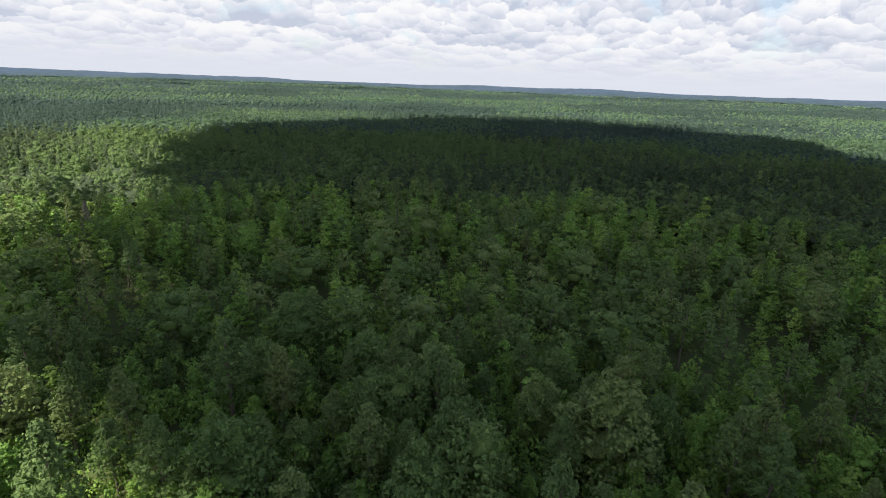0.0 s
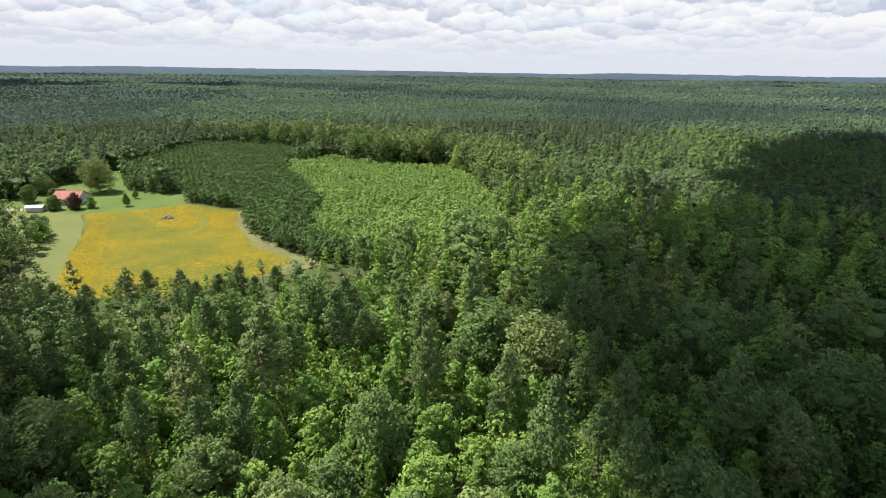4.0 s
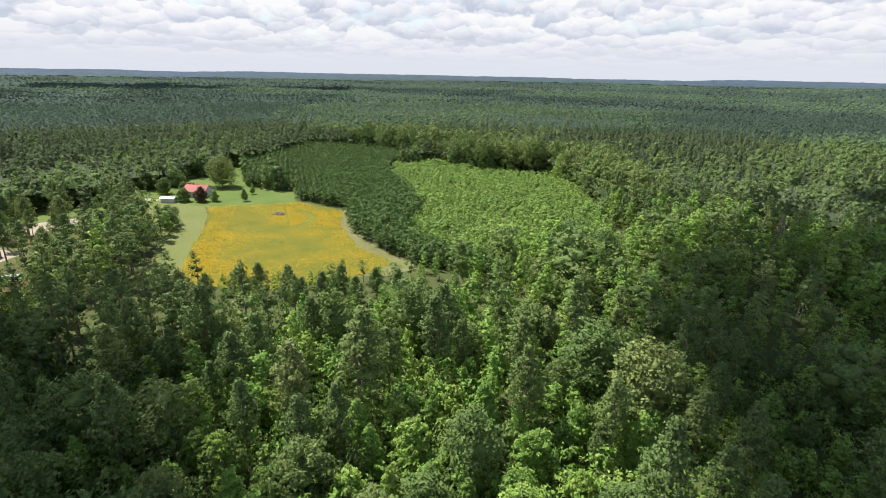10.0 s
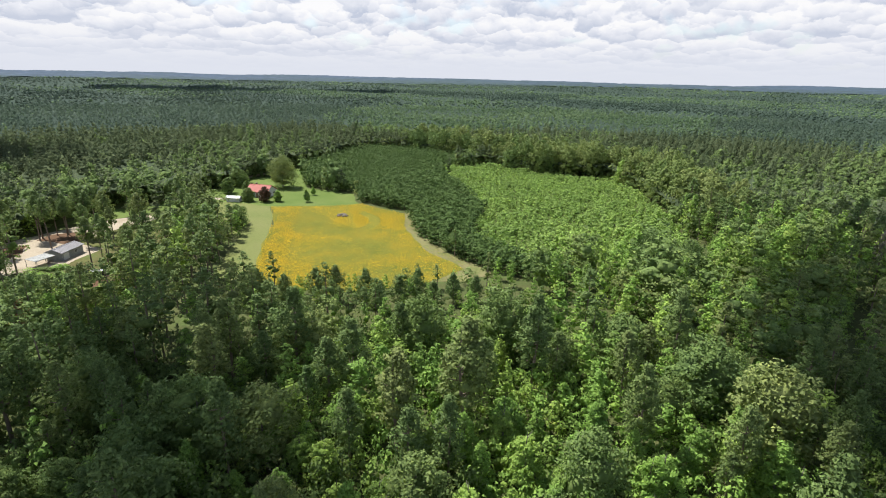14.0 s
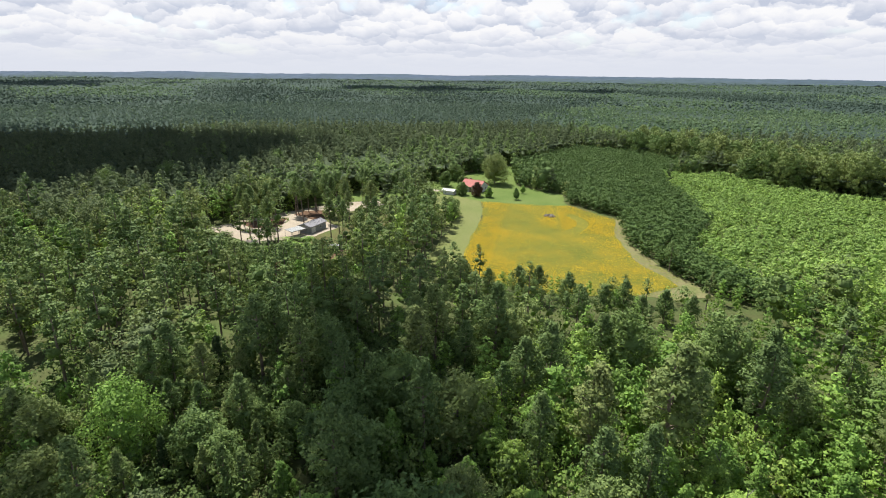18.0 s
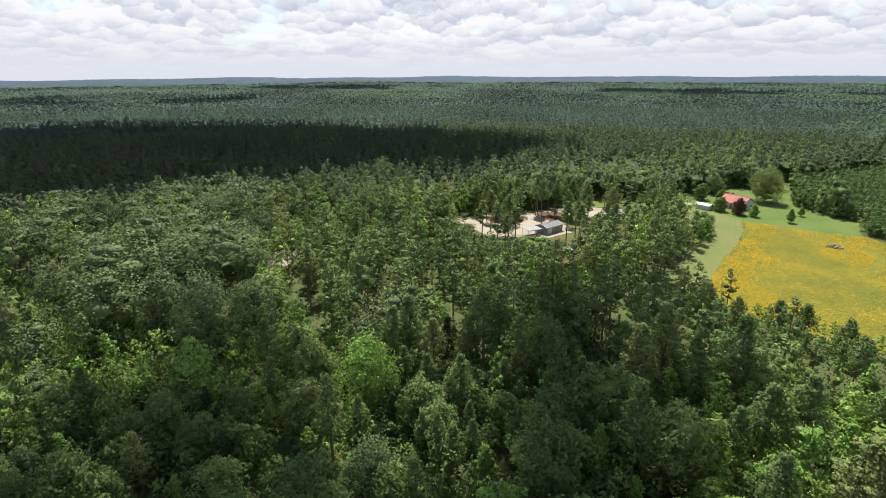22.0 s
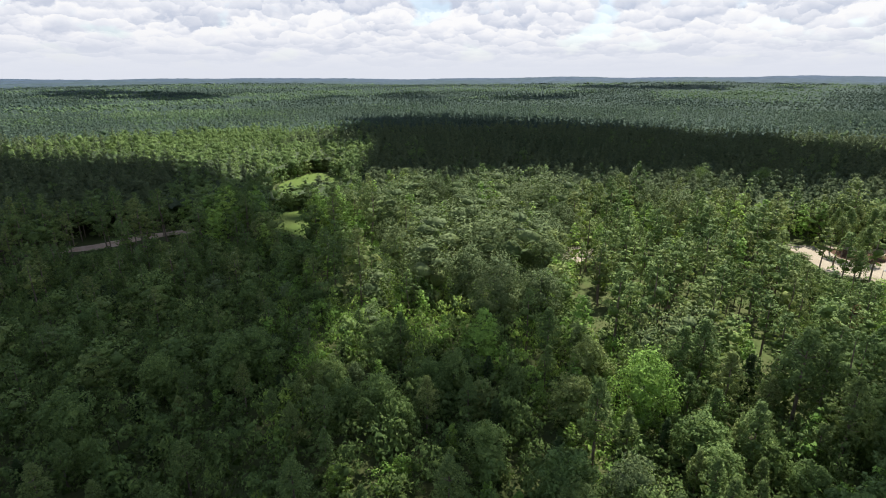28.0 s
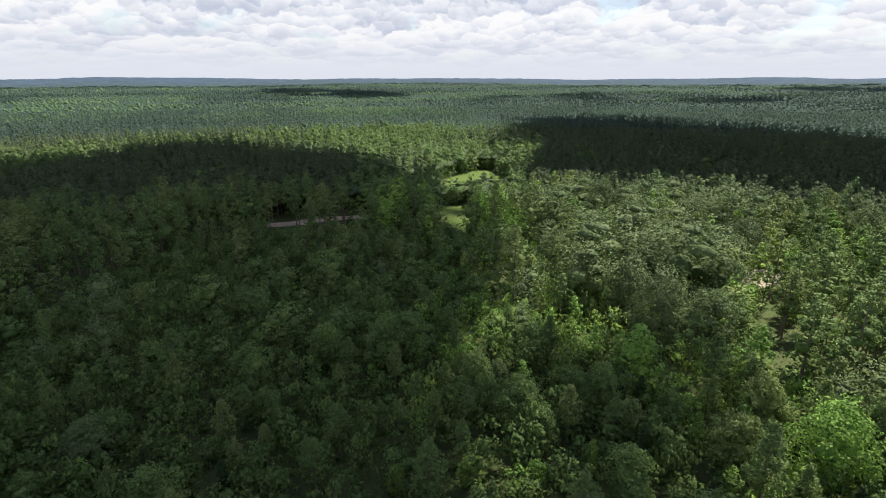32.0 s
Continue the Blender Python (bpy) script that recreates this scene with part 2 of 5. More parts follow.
M_GREYMETAL = surface("grey_metal", greys((0.187, 0.182, 0.202), (0.245, 0.238, 0.252)), 0.3, 0.6, 0.1, bump=0.05)
M_GREYWALL = surface("grey_metal_siding", greys((0.24, 0.25, 0.25), (0.32, 0.33, 0.33)), 0.4, 0.6, bump=0.1)
M_DARK = surface("black_paint", greys((0.015, 0.015, 0.018), (0.03, 0.03, 0.035)), 0.5, 0.35, bump=0.02)
M_GLASS = surface("dark_glass", greys((0.02, 0.025, 0.03), (0.03, 0.035, 0.04)), 0.5, 0.1, bump=0.0)
M_WOOD = surface("brown_wood", greys((0.16, 0.10, 0.06), (0.24, 0.16, 0.10)), 0.8, 0.8)


M_MEADOW = surface("meadow_sward", greys((0.105, 0.128, 0.020), (0.158, 0.150, 0.021), (0.24, 0.185, 0.018)), 0.09, 0.95, fine=0.9)
M_MARGIN = surface("rough_margin", greys((0.118, 0.150, 0.045), (0.185, 0.170, 0.082), (0.136, 0.168, 0.052)), 0.12, 0.95, fine=1.2)
M_YARD = surface("yard_floor", greys((0.088, 0.058, 0.034), (0.102, 0.109, 0.037), (0.082, 0.116, 0.034)), 0.09, 0.95, fine=1.5)
M_TUFT = foliage("meadow_tufts", [(0.0, (0.11, 0.135, 0.026)), (1.0, (0.15, 0.150, 0.030))], 0.5, soft_way=0.9)


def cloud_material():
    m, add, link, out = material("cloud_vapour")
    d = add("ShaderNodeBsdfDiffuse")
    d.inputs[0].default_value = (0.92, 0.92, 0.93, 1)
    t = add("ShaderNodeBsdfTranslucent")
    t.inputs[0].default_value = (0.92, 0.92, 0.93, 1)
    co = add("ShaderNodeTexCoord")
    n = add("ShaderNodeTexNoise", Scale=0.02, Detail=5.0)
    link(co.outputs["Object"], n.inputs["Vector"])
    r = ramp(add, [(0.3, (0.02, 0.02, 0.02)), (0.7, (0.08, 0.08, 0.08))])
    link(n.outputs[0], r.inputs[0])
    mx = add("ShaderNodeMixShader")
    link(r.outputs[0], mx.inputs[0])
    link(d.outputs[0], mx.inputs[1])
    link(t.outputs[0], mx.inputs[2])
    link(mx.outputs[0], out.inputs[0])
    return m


M_CLOUD = cloud_material()

# ---- helpers for meshes ----


def foliar(mat):
    return mat.name in LEAFY


def mesh_of(name, verts, faces, mat, tint=None, smooth=False):
    """A mesh from arrays: verts (n, 3), faces a list of (m, 3) and (m, 4) index arrays, one tint per vertex."""
    me = bpy.data.meshes.new(name)
    verts = np.asarray(verts, np.float32)
    ways = verts[:, 3:] if verts.shape[1] == 6 else np.tile(np.float32([0, 0, 1]), (len(verts), 1))
    verts = np.ascontiguousarray(verts[:, :3])
    faces = [np.asarray(f, np.int32) for f in faces if len(f)]
    loops = np.concatenate([f.ravel() for f in faces])
    counts = np.concatenate([np.full(len(f), f.shape[1], np.int32) for f in faces])
    starts = np.concatenate([[0], np.cumsum(counts)[:-1]]).astype(np.int32)
    me.vertices.add(len(verts))
    me.vertices.foreach_set("co", verts.ravel())
    me.loops.add(len(loops))
    me.loops.foreach_set("vertex_index", loops)
    me.polygons.add(len(counts))
    me.polygons.foreach_set("loop_start", starts)
    if smooth:
        me.polygons.foreach_set("use_smooth", np.ones(len(counts), bool))
    me.update(calc_edges=True)
    if tint is not None:
        at = me.attributes.new("tint", "FLOAT", "POINT")
        at.data.foreach_set("value", np.asarray(tint, np.float32))
    if foliar(mat):
        me.attributes.new("way", "FLOAT_VECTOR", "POINT").data.foreach_set("vector", np.ascontiguousarray(ways, np.float32).ravel())
    me.materials.append(mat)
    return me


def part(name, bm, mat, parent, label=""):
    me = bpy.data.meshes.new(name)
    bm.to_mesh(me)
    bm.free()
    me.materials.append(mat)
    ob = new(name, me)
    ob.parent = parent
    return tagged(ob, label)


def unit(v):
    return v / np.maximum(np.linalg.norm(v, axis=-1, keepdims=True), 1e-9)


def join(pieces):
    """Joins (verts, [tris, quads]) pieces."""
    off, V, T, Q = 0, [], [], []
    wide = max(v.shape[1] for v, _ in pieces)
    for v, (t, q) in pieces:
        if v.shape[1] < wide:
            v = np.c_[v, unit(v * [1, 1, 0] + [0, 0, 0.3])]
        V.append(v)
        if len(t):
            T.append(np.asarray(t) + off)
        if len(q):
            Q.append(np.asarray(q) + off)
        off += len(v)
    none3, none4 = np.zeros((0, 3), np.int32), np.zeros((0, 4), np.int32)
    return np.concatenate(V), [np.concatenate(T) if T else none3, np.concatenate(Q) if Q else none4]


def sprays(r, centres, radii, count, size, droop=0.0, spread=0.42, squash=0.8):
    """Leaf sprays: kite-shaped leaves of about that size laid over the outside of clumps."""
    n = len(centres) * count
    c = np.repeat(centres, count, 0)
    rad = np.repeat(radii, count)
    d = unit(r.normal(size=(n, 3)) + [0, 0, 0.35])
    place = c + d * (rad * r.uniform(0.7, 1.08, n))[:, None] * [1, 1, squash]
    nrm = unit(d + spread * r.normal(size=(n, 3)) + [0, 0, 0.25])
    a = unit(np.cross(nrm, r.normal(size=(n, 3))))
    a[:, 2] -= droop
    a = unit(a)
    b = unit(np.cross(nrm, a))
    s = size * r.uniform(0.65, 1.35, n)[:, None]
    tip = place + a * s * 0.75
    left, right = place - a * s * 0.4 + b * s * 0.5 - nrm * s * 0.1, place - a * s * r.uniform(0.2, 0.5, (n, 1)) - b * s * 0.5 - nrm * s * 0.1
    V = np.stack([left, right, tip], 1).reshape(-1, 3)
    V = np.c_[V, np.repeat(unit(d + 0.22 * r.normal(size=(n, 3))), 3, 0)]
    return V, [np.arange(3 * n).reshape(n, 3), np.zeros((0, 4), np.int32)]


PHI = (1 + 5 ** 0.5) / 2
ICO_V = unit(np.array([(-1, PHI, 0), (1, PHI, 0), (-1, -PHI, 0), (1, -PHI, 0), (0, -1, PHI), (0, 1, PHI), (0, -1, -PHI), (0, 1, -PHI), (PHI, 0, -1), (PHI, 0, 1), (-PHI, 0, -1), (-PHI, 0, 1)]))
ICO_F = np.array([(0, 11, 5), (0, 5, 1), (0, 1, 7), (0, 7, 10), (0, 10, 11), (1, 5, 9), (5, 11, 4), (11, 10, 2), (10, 7, 6), (7, 1, 8),
                  (3, 9, 4), (3, 4, 2), (3, 2, 6), (3, 6, 8), (3, 8, 9), (4, 9, 5), (2, 4, 11), (6, 2, 10), (8, 6, 7), (9, 8, 1)])
OCT_V = np.array([(1, 0, 0), (0, 1, 0), (-1, 0, 0), (0, -1, 0), (0, 0, 1), (0, 0, -1)], float)
OCT_F = np.array([(0, 1, 4), (1, 2, 4), (2, 3, 4), (3, 0, 4), (1, 0, 5), (2, 1, 5), (3, 2, 5), (0, 3, 5)])


def lobes(r, centres, radii, coarse=False, jitter=0.18, squash=0.8):
    """Uneven lumps of foliage, one on each centre."""
    v, f = (OCT_V, OCT_F) if coarse else (ICO_V, ICO_F)
    n, m = len(centres), len(v)
    a = r.uniform(0, 6.28, n)
    ca, sa = np.cos(a)[:, None], np.sin(a)[:, None]
    q = v[None] * (1 + jitter * r.normal(size=(n, m)))[..., None] * [1, 1, squash]
    q = np.stack([q[..., 0] * ca - q[..., 1] * sa, q[..., 0] * sa + q[..., 1] * ca, q[..., 2]], -1)
    V = (centres[:, None] + q * radii[:, None, None]).reshape(-1, 3)
    V = np.c_[V, unit(q).reshape(-1, 3)]
    F = (f[None] + (np.arange(n) * m)[:, None, None]).reshape(-1, 3)
    return V, [F, np.zeros((0, 4), np.int32)]


def lathe(r, profile, sides, jitter=0.15, centre=(0, 0)):
    """A lumpy hull from rings of (height, radius); closed at both ends."""
    V, Q, T = [], [], []
    for z, rad in profile:
        for k in range(sides):
            a = 2 * math.pi * (k + 0.5 * r.uniform(-0.4, 0.4)) / sides
            q = rad * (1 + jitter * r.normal())
            V.append((centre[0] + q * math.cos(a), centre[1] + q * math.sin(a), z + jitter * rad * 0.5 * r.normal()))
    m = len(profile)
    for i in range(m - 1):
        for k in range(sides):
            j = (k + 1) % sides
            Q.append((i * sides + k, i * sides + j, (i + 1) * sides + j, (i + 1) * sides + k))
    V.append((centre[0], centre[1], profile[-1][0] + profile[-1][1] * 0.4))
    for k in range(sides):
        T.append(((m - 1) * sides + k, (m - 1) * sides + (k + 1) % sides, len(V) - 1))
    V = np.array(V)
    half = 0.5 * (V[:, 2].min() + V[:, 2].max())
    V = np.c_[V, unit(unit(V - [centre[0], centre[1], half]) + [0, 0, 1.1])]
    return V, [np.array(T), np.array(Q)]


def stem(points, radii, sides=6):
    """A tapered, bent stem through points."""
    V, Q = [], []
    for i, (p, rad) in enumerate(zip(points, radii)):
        p = np.asarray(p, float)
        way = unit(np.asarray(points[min(i + 1, len(points) - 1)], float) - np.asarray(points[max(i - 1, 0)], float))
        u = unit(np.cross(way, (0.3, 0.9, 0.2)))
        w = np.cross(way, u)
        for k in range(sides):
            a = 2 * math.pi * k / sides
            V.append(p + rad * (math.cos(a) * u + math.sin(a) * w))
    for i in range(len(points) - 1):
        for k in range(sides):
            j = (k + 1) % sides
            Q.append((i * sides + k, i * sides + j, (i + 1) * sides + j, (i + 1) * sides + k))
    return np.array(V), [np.zeros((0, 3), np.int32), np.array(Q)]


# Kinds of tree: height, crown base and radius, shape of the crown, leaf material.
KINDS = {
    "pine": dict(h=15.5, base=0.36, r=2.9, shape="pine", mat=M_PINE, bark=M_BARK, leaf=0.80),
    "gum": dict(h=13.0, base=0.12, r=3.1, shape="cone", mat=M_GUM, bark=M_GREYBARK, leaf=0.85),
    "oak": dict(h=13.0, base=0.18, r=5.0, shape="dome", mat=M_OAK, bark=M_GREYBARK, leaf=0.9),
    "cedar": dict(h=9.5, base=0.05, r=1.6, shape="column", mat=M_CEDAR, bark=M_BARK, leaf=0.7),
    "pale": dict(h=15.0, base=0.15, r=6.0, shape="dome", mat=M_PALE, bark=M_GREYBARK, leaf=0.9),
    "shrub": dict(h=5.0, base=0.02, r=2.8, shape="dome", mat=M_SHRUB, bark=M_GREYBARK, leaf=0.85),
    "brush": dict(h=4.8, base=0.02, r=2.7, shape="dome", mat=M_GUM, bark=M_GREYBARK, leaf=0.85),
    "plant": dict(h=6.4, base=0.05, r=1.9, shape="cone", mat=M_PLANT, bark=M_BARK, leaf=0.75),
    "young": dict(h=3.4, base=0.02, r=1.9, shape="dome", mat=M_YOUNG, bark=M_GREYBARK, leaf=0.8),
}


def outline(shape, f):
    """The crown's radius, 0 to 1, at the share f of its height."""
    if shape == "cone":
        return np.where(f < 0.3, 0.6 + 1.33 * f, np.clip(1 - (f - 0.3) / 0.74, 0, 1) ** 0.62)
    if shape == "column":
        return np.clip(1.1 * (1 - f) ** 0.45, 0, 1) * np.where(f < 0.1, 0.8, 1)
    if shape == "pine":
        return np.where(f < 0.28, 0.5 + 1.8 * f, np.clip(1 - (np.clip(f - 0.28, 0, 1) / 0.76) ** 1.7, 0.03, 1))
    return np.sqrt(np.clip(1 - ((f - 0.38) / 0.64) ** 2, 0.02, 1))


def crown(kind, r, clumps, count, leaf_scale=1.0, hearts=6, core=0.27, lump=0.5, coarse=True, fine=0.2, lift=0.2, whole=0.6):
    """Crown geometry of one tree: an inner hull and leaf sprays on uneven clumps."""
    k = KINDS[kind] if isinstance(kind, str) else kind
    z0, z1, rad, shape = k["base"] * k["h"], k["h"], k["r"], k["shape"]
    f = (np.arange(clumps) + r.uniform(0, 1, clumps)) / clumps
    f = f ** (0.9 if shape == "cone" else 0.8)
    ang = np.arange(clumps) * 2.399 + r.uniform(-0.6, 0.6, clumps)
    o = outline(shape, f) * rad
    reach = o * (1 - 0.5 * r.uniform(0, 1, clumps) ** 1.6) * (1 + 0.12 * np.sin(3 * ang + 5 * f))
    sag = 0.12 * rad * r.normal(size=clumps)
    cr = rad * fine * {"dome": 0.95, "pine": 1.05, "cone": 1.05, "column": 1.4}[shape] * r.uniform(0.7, 1.35, clumps)
    cr = np.minimum(cr, 0.35 * rad + 0.3 * o)
    lean = r.normal(size=2) * 0.05 * k["h"] * 0.3
    c = np.stack([np.cos(ang) * np.maximum(reach - cr * 0.5, 0) + lean[0] * f, np.sin(ang) * np.maximum(reach - cr * 0.5, 0) + lean[1] * f,
                  z0 + f * (z1 - z0) - cr * 0.4 + sag], 1)
    c[:, 2] = np.maximum(c[:, 2], z0 * 0.8 + 0.2)
    pieces = [lobes(r, c, cr * lump, coarse)] if lump else []
    if count:
        pieces.append(sprays(r, c, cr, count, k["leaf"] * leaf_scale))
    if core > 0:
        # inner masses of shaded foliage round the stem
        g = np.clip(np.linspace(0.1, 0.86, hearts) + r.uniform(-0.05, 0.05, hearts), 0.05, 0.92)
        og = outline(shape, g) * rad
        turn = np.arange(hearts) * 2.4 + r.uniform(0, 6)
        hc = np.stack([np.cos(turn) * og * 0.24 + lean[0] * g, np.sin(turn) * og * 0.24 + lean[1] * g, z0 + g * (z1 - z0) - 0.15 * og], 1)
        pieces.append(lobes(r, hc, core * og * r.uniform(0.8, 1.2, hearts), hearts < 4, 0.2, 0.75))
    V, F = join(pieces)
    mid = np.array([0, 0, z0 + 0.42 * (z1 - z0)])
    V[:, 3:] = unit([0, 0, lift] + (1.1 - whole) * V[:, 3:] + whole * unit((V[:, :3] - mid) / [rad, rad, 0.55 * (z1 - z0)]))
    return V, F


def trunk(kind, r, sides=6, limbs=5):
    k = KINDS[kind] if isinstance(kind, str) else kind
    h, rad = k["h"], max(0.06, 0.0125 * k["h"])
    bend = r.normal(size=2) * 0.02 * h
    pts = [(0, 0, -0.4), (bend[0] * 0.3, bend[1] * 0.3, 0.3 * h), (bend[0], bend[1], 0.65 * h), (bend[0] * 0.8, bend[1] * 0.8, 0.93 * h)]
    pieces = [stem(pts, [rad * 1.25, rad, rad * 0.7, rad * 0.2], sides)]
    for i in range(limbs):
        f = r.uniform(max(0.3, k["base"]), 0.85)
        a = r.uniform(0, 2 * math.pi)
        reach = k["r"] * r.uniform(0.5, 0.85) * (1.1 - f * 0.6)
        z = f * h
        p0 = (bend[0] * f, bend[1] * f, z)
        p1 = (p0[0] + math.cos(a) * reach * 0.5, p0[1] + math.sin(a) * reach * 0.5, z + 0.25 * reach)
        p2 = (p0[0] + math.cos(a) * reach, p0[1] + math.sin(a) * reach, z + 0.6 * reach)
        pieces.append(stem([p0, p1, p2], [rad * 0.4, rad * 0.28, rad * 0.1], 4))
    return join(pieces)


def scatter(name, templates, places, heights, turns, tints, mat, label, category, smooth=False, wides=None):
    """Joins copies of template arrays, one at each place, into one thing of kind stuff."""
    V, T, Q, tint, off = [], [], [], [], 0
    pick = rng.integers(0, len(templates), len(places))
    wides = heights if wides is None else wides
    for i, (v, (t, q)) in enumerate(templates):
        who = np.where(pick == i)[0]
        if not len(who):
            continue
        ca, sa = np.cos(turns[who])[:, None], np.sin(turns[who])[:, None]
        s, w = heights[who][:, None], wides[who][:, None]
        X = (v[:, 0] * ca - v[:, 1] * sa) * w + places[who, 0:1]
        Y = (v[:, 0] * sa + v[:, 1] * ca) * w + places[who, 1:2]
        Z = v[:, 2] * s + places[who, 2:3]
        cols = [X, Y, Z]
        if v.shape[1] == 6:
            cols += [v[:, 3] * ca - v[:, 4] * sa, v[:, 3] * sa + v[:, 4] * ca, np.tile(v[:, 5], (len(who), 1))]
        V.append(np.stack(cols, -1).reshape(-1, len(cols)))
        n = np.arange(len(who))[:, None, None] * len(v) + off
        if len(t):
            T.append((t[None] + n).reshape(-1, 3))
        if len(q):
            Q.append((q[None] + n).reshape(-1, 4))
        tint.append(np.repeat(tints[who], len(v)))
        off += len(who) * len(v)
    faces = [np.concatenate(a) for a in (T, Q) if a]
    me = mesh_of(name, np.concatenate(V), faces, mat, np.concatenate(tint), smooth)
    return tagged(new(name, me), label, category, kind="stuff")


def inside(poly, p):
    """Which of the points p (n, 2) lie in a polygon."""
    poly = np.asarray(poly, float)
    hit = np.zeros(len(p), bool)
    x, y = p[:, 0], p[:, 1]
    for (x0, y0), (x1, y1) in zip(poly, np.roll(poly, -1, 0)):
        cross = (y0 > y) != (y1 > y)
        with np.errstate(divide="ignore", invalid="ignore"):
            hit ^= cross & (x < (x1 - x0) * (y - y0) / (y1 - y0) + x0)
    return hit


def wave(p, scale, seed=0.0):
    """Smooth noise, -1 to 1, for many points."""
    x, y = p[:, 0] / scale + seed * 1.7, p[:, 1] / scale - seed
    return (np.sin(1.3 * x + 1.9 * np.sin(0.7 * y + seed)) + np.sin(1.7 * y + 1.5 * np.sin(0.9 * x - seed)) + np.sin(0.8 * (x + y) + 2.1 * seed)) / 3


# ---- the plan of the place ----
YELLOW = [(-102, 236), (-75, 242), (-61, 248), (-38, 233), (-33, 205), (-24, 183), (-8, 163), (-20, 148), (-45, 138), (-72, 144), (-80, 172), (-92, 214)]
STRIP = [(-121, 243), (-103, 237), (-93, 215), (-79, 172), (-72, 142), (-84, 146), (-99, 198), (-103, 210), (-113, 232)]
LAWN = [(-150, 262), (-146, 243), (-121, 241), (-103, 236), (-75, 242), (-61, 248), (-64, 252), (-70, 271), (-99, 281), (-112, 312), (-122, 342), (-131, 342), (-131, 312), (-141, 300), (-138, 280)]
MARGIN = [(-38, 233), (-33, 235), (-27, 200), (-14, 178), (2, 160), (-8, 152), (-20, 150), (-8, 163), (-24, 183), (-33, 205)]
PLANT = [(-122, 343), (-99, 284), (-69, 273), (-62, 252), (-36, 236), (-28, 200), (-14, 178), (2, 161), (24, 150), (26, 163), (14, 168), (-5, 192), (-6, 215), (0, 238), (-20, 303), (-32, 355), (-4, 388), (-62, 432), (-98, 440)]
YOUNG = [(-32, 357), (-20, 303), (0, 238), (-6, 215), (-5, 192), (14, 168), (27, 164), (43, 178), (62, 150), (72, 162), (76, 184), (82, 225), (84, 286), (77, 331), (24, 345), (3, 372)]
LOT = [(-181, 140), (-176, 160), (-171, 175), (-160, 203), (-146, 214), (-140, 208), (-147, 190), (-150, 172), (-136, 168), (-136, 152), (-150, 134), (-166, 138)]
LOTGRASS = [(-172, 192), (-158, 203), (-140, 232), (-154, 238), (-172, 214)]
YARD = [(-150, 172), (-146, 190), (-126, 196), (-112, 172), (-106, 140), (-118, 130), (-136, 150), (-136, 168)]
HUT = [(-186, 52), (-184, 70), (-174, 68), (-165, 55), (-166, 50)]
LAWN_A = [(-246, -58), (-250, -45), (-228, -38), (-207, -36), (-209, -47), (-222, -54)]
LAWN_B = [(-288, -70), (-320, -70), (-352, -58), (-352, -48), (-332, -38), (-316, -32), (-322, -48), (-300, -58)]
DIRT = [(-215, -99), (-222, -85), (-217, -82), (-209, -95), (-196, -109), (-190, -124), (-194, -125)]
DRIVE = [(-150, 246), (-150, 252), (-131, 250), (-124, 250), (-124, 246)]
GAP = [(-74, 276), (-58, 252), (-32, 238), (-24, 200), (-40, 228), (-64, 246), (-76, 266)]
SHEDGAP = [(-98, 190), (-107, 196), (-118, 216), (-132, 228), (-152, 236), (-152, 254), (-120, 252), (-104, 212)]
FIELD_EDGE = [(-104, 239), (-97, 239), (-88, 214), (-74, 171), (-68, 141), (-77, 141), (-84, 172), (-97, 214)]
CLEAR = [GAP, FIELD_EDGE, SHEDGAP, YELLOW, STRIP, LAWN, MARGIN, LOT, LOTGRASS, HUT, LAWN_A, LAWN_B, DIRT, DRIVE]


def rise(p):
    """Height of the ground: level near by, long low hills far out."""
    d = np.linalg.norm(p, axis=1)
    far = np.clip((d - 700) / 3900, 0, 1)
    return far * (30 + 16 * wave(p, 620, 1.3) + 8 * wave(p, 260, 4.1)) * np.clip(far * 3, 0, 1)


def sheet(name, poly, z, mat, label, category="ground", kind="structure"):
    bm = bmesh.new()
    ring = []
    n = len(poly)
    for i in range(n):
        a, b = Vector(poly[i]), Vector(poly[(i + 1) % n])
        steps = max(1, int((b - a).length / 4))
        for k in range(steps):
            q = a.lerp(b, k / steps)
            wob = 0.7 * math.sin(q.x * 0.9 + q.y * 0.37) + 0.5 * math.sin(q.y * 1.7 - q.x * 0.6)
            ring.append(bm.verts.new((q.x + wob * 0.7, q.y + 0.6 * wob, z)))
    face = bm.faces.new(ring)
    if face.normal.z < 0:
        face.normal_flip()
    bmesh.ops.triangulate(bm, faces=bm.faces[:])
    ob = part(name, bm, mat, None)
    return tagged(ob, label, category, kind=kind)


def build_ground():
    radii = [0] + list(np.arange(40, 700, 60)) + list(np.geomspace(700, 4900, 44))
    az = np.linspace(0, 2 * math.pi, 181)[:-1]
    V = np.array([(rr * math.cos(a), rr * math.sin(a), 0) for rr in radii for a in az])
    V[:, 2] = rise(V[:, :2])
    n = len(az)
    Q = [(i * n + k, (i + 1) * n + k, (i + 1) * n + (k + 1) % n, i * n + (k + 1) % n) for i in range(len(radii) - 1) for k in range(n)]
    tagged(new("ground", mesh_of("ground", V, [Q], M_FLOOR, smooth=True)), "forest floor of leaf litter and low weeds", "ground", kind="structure")


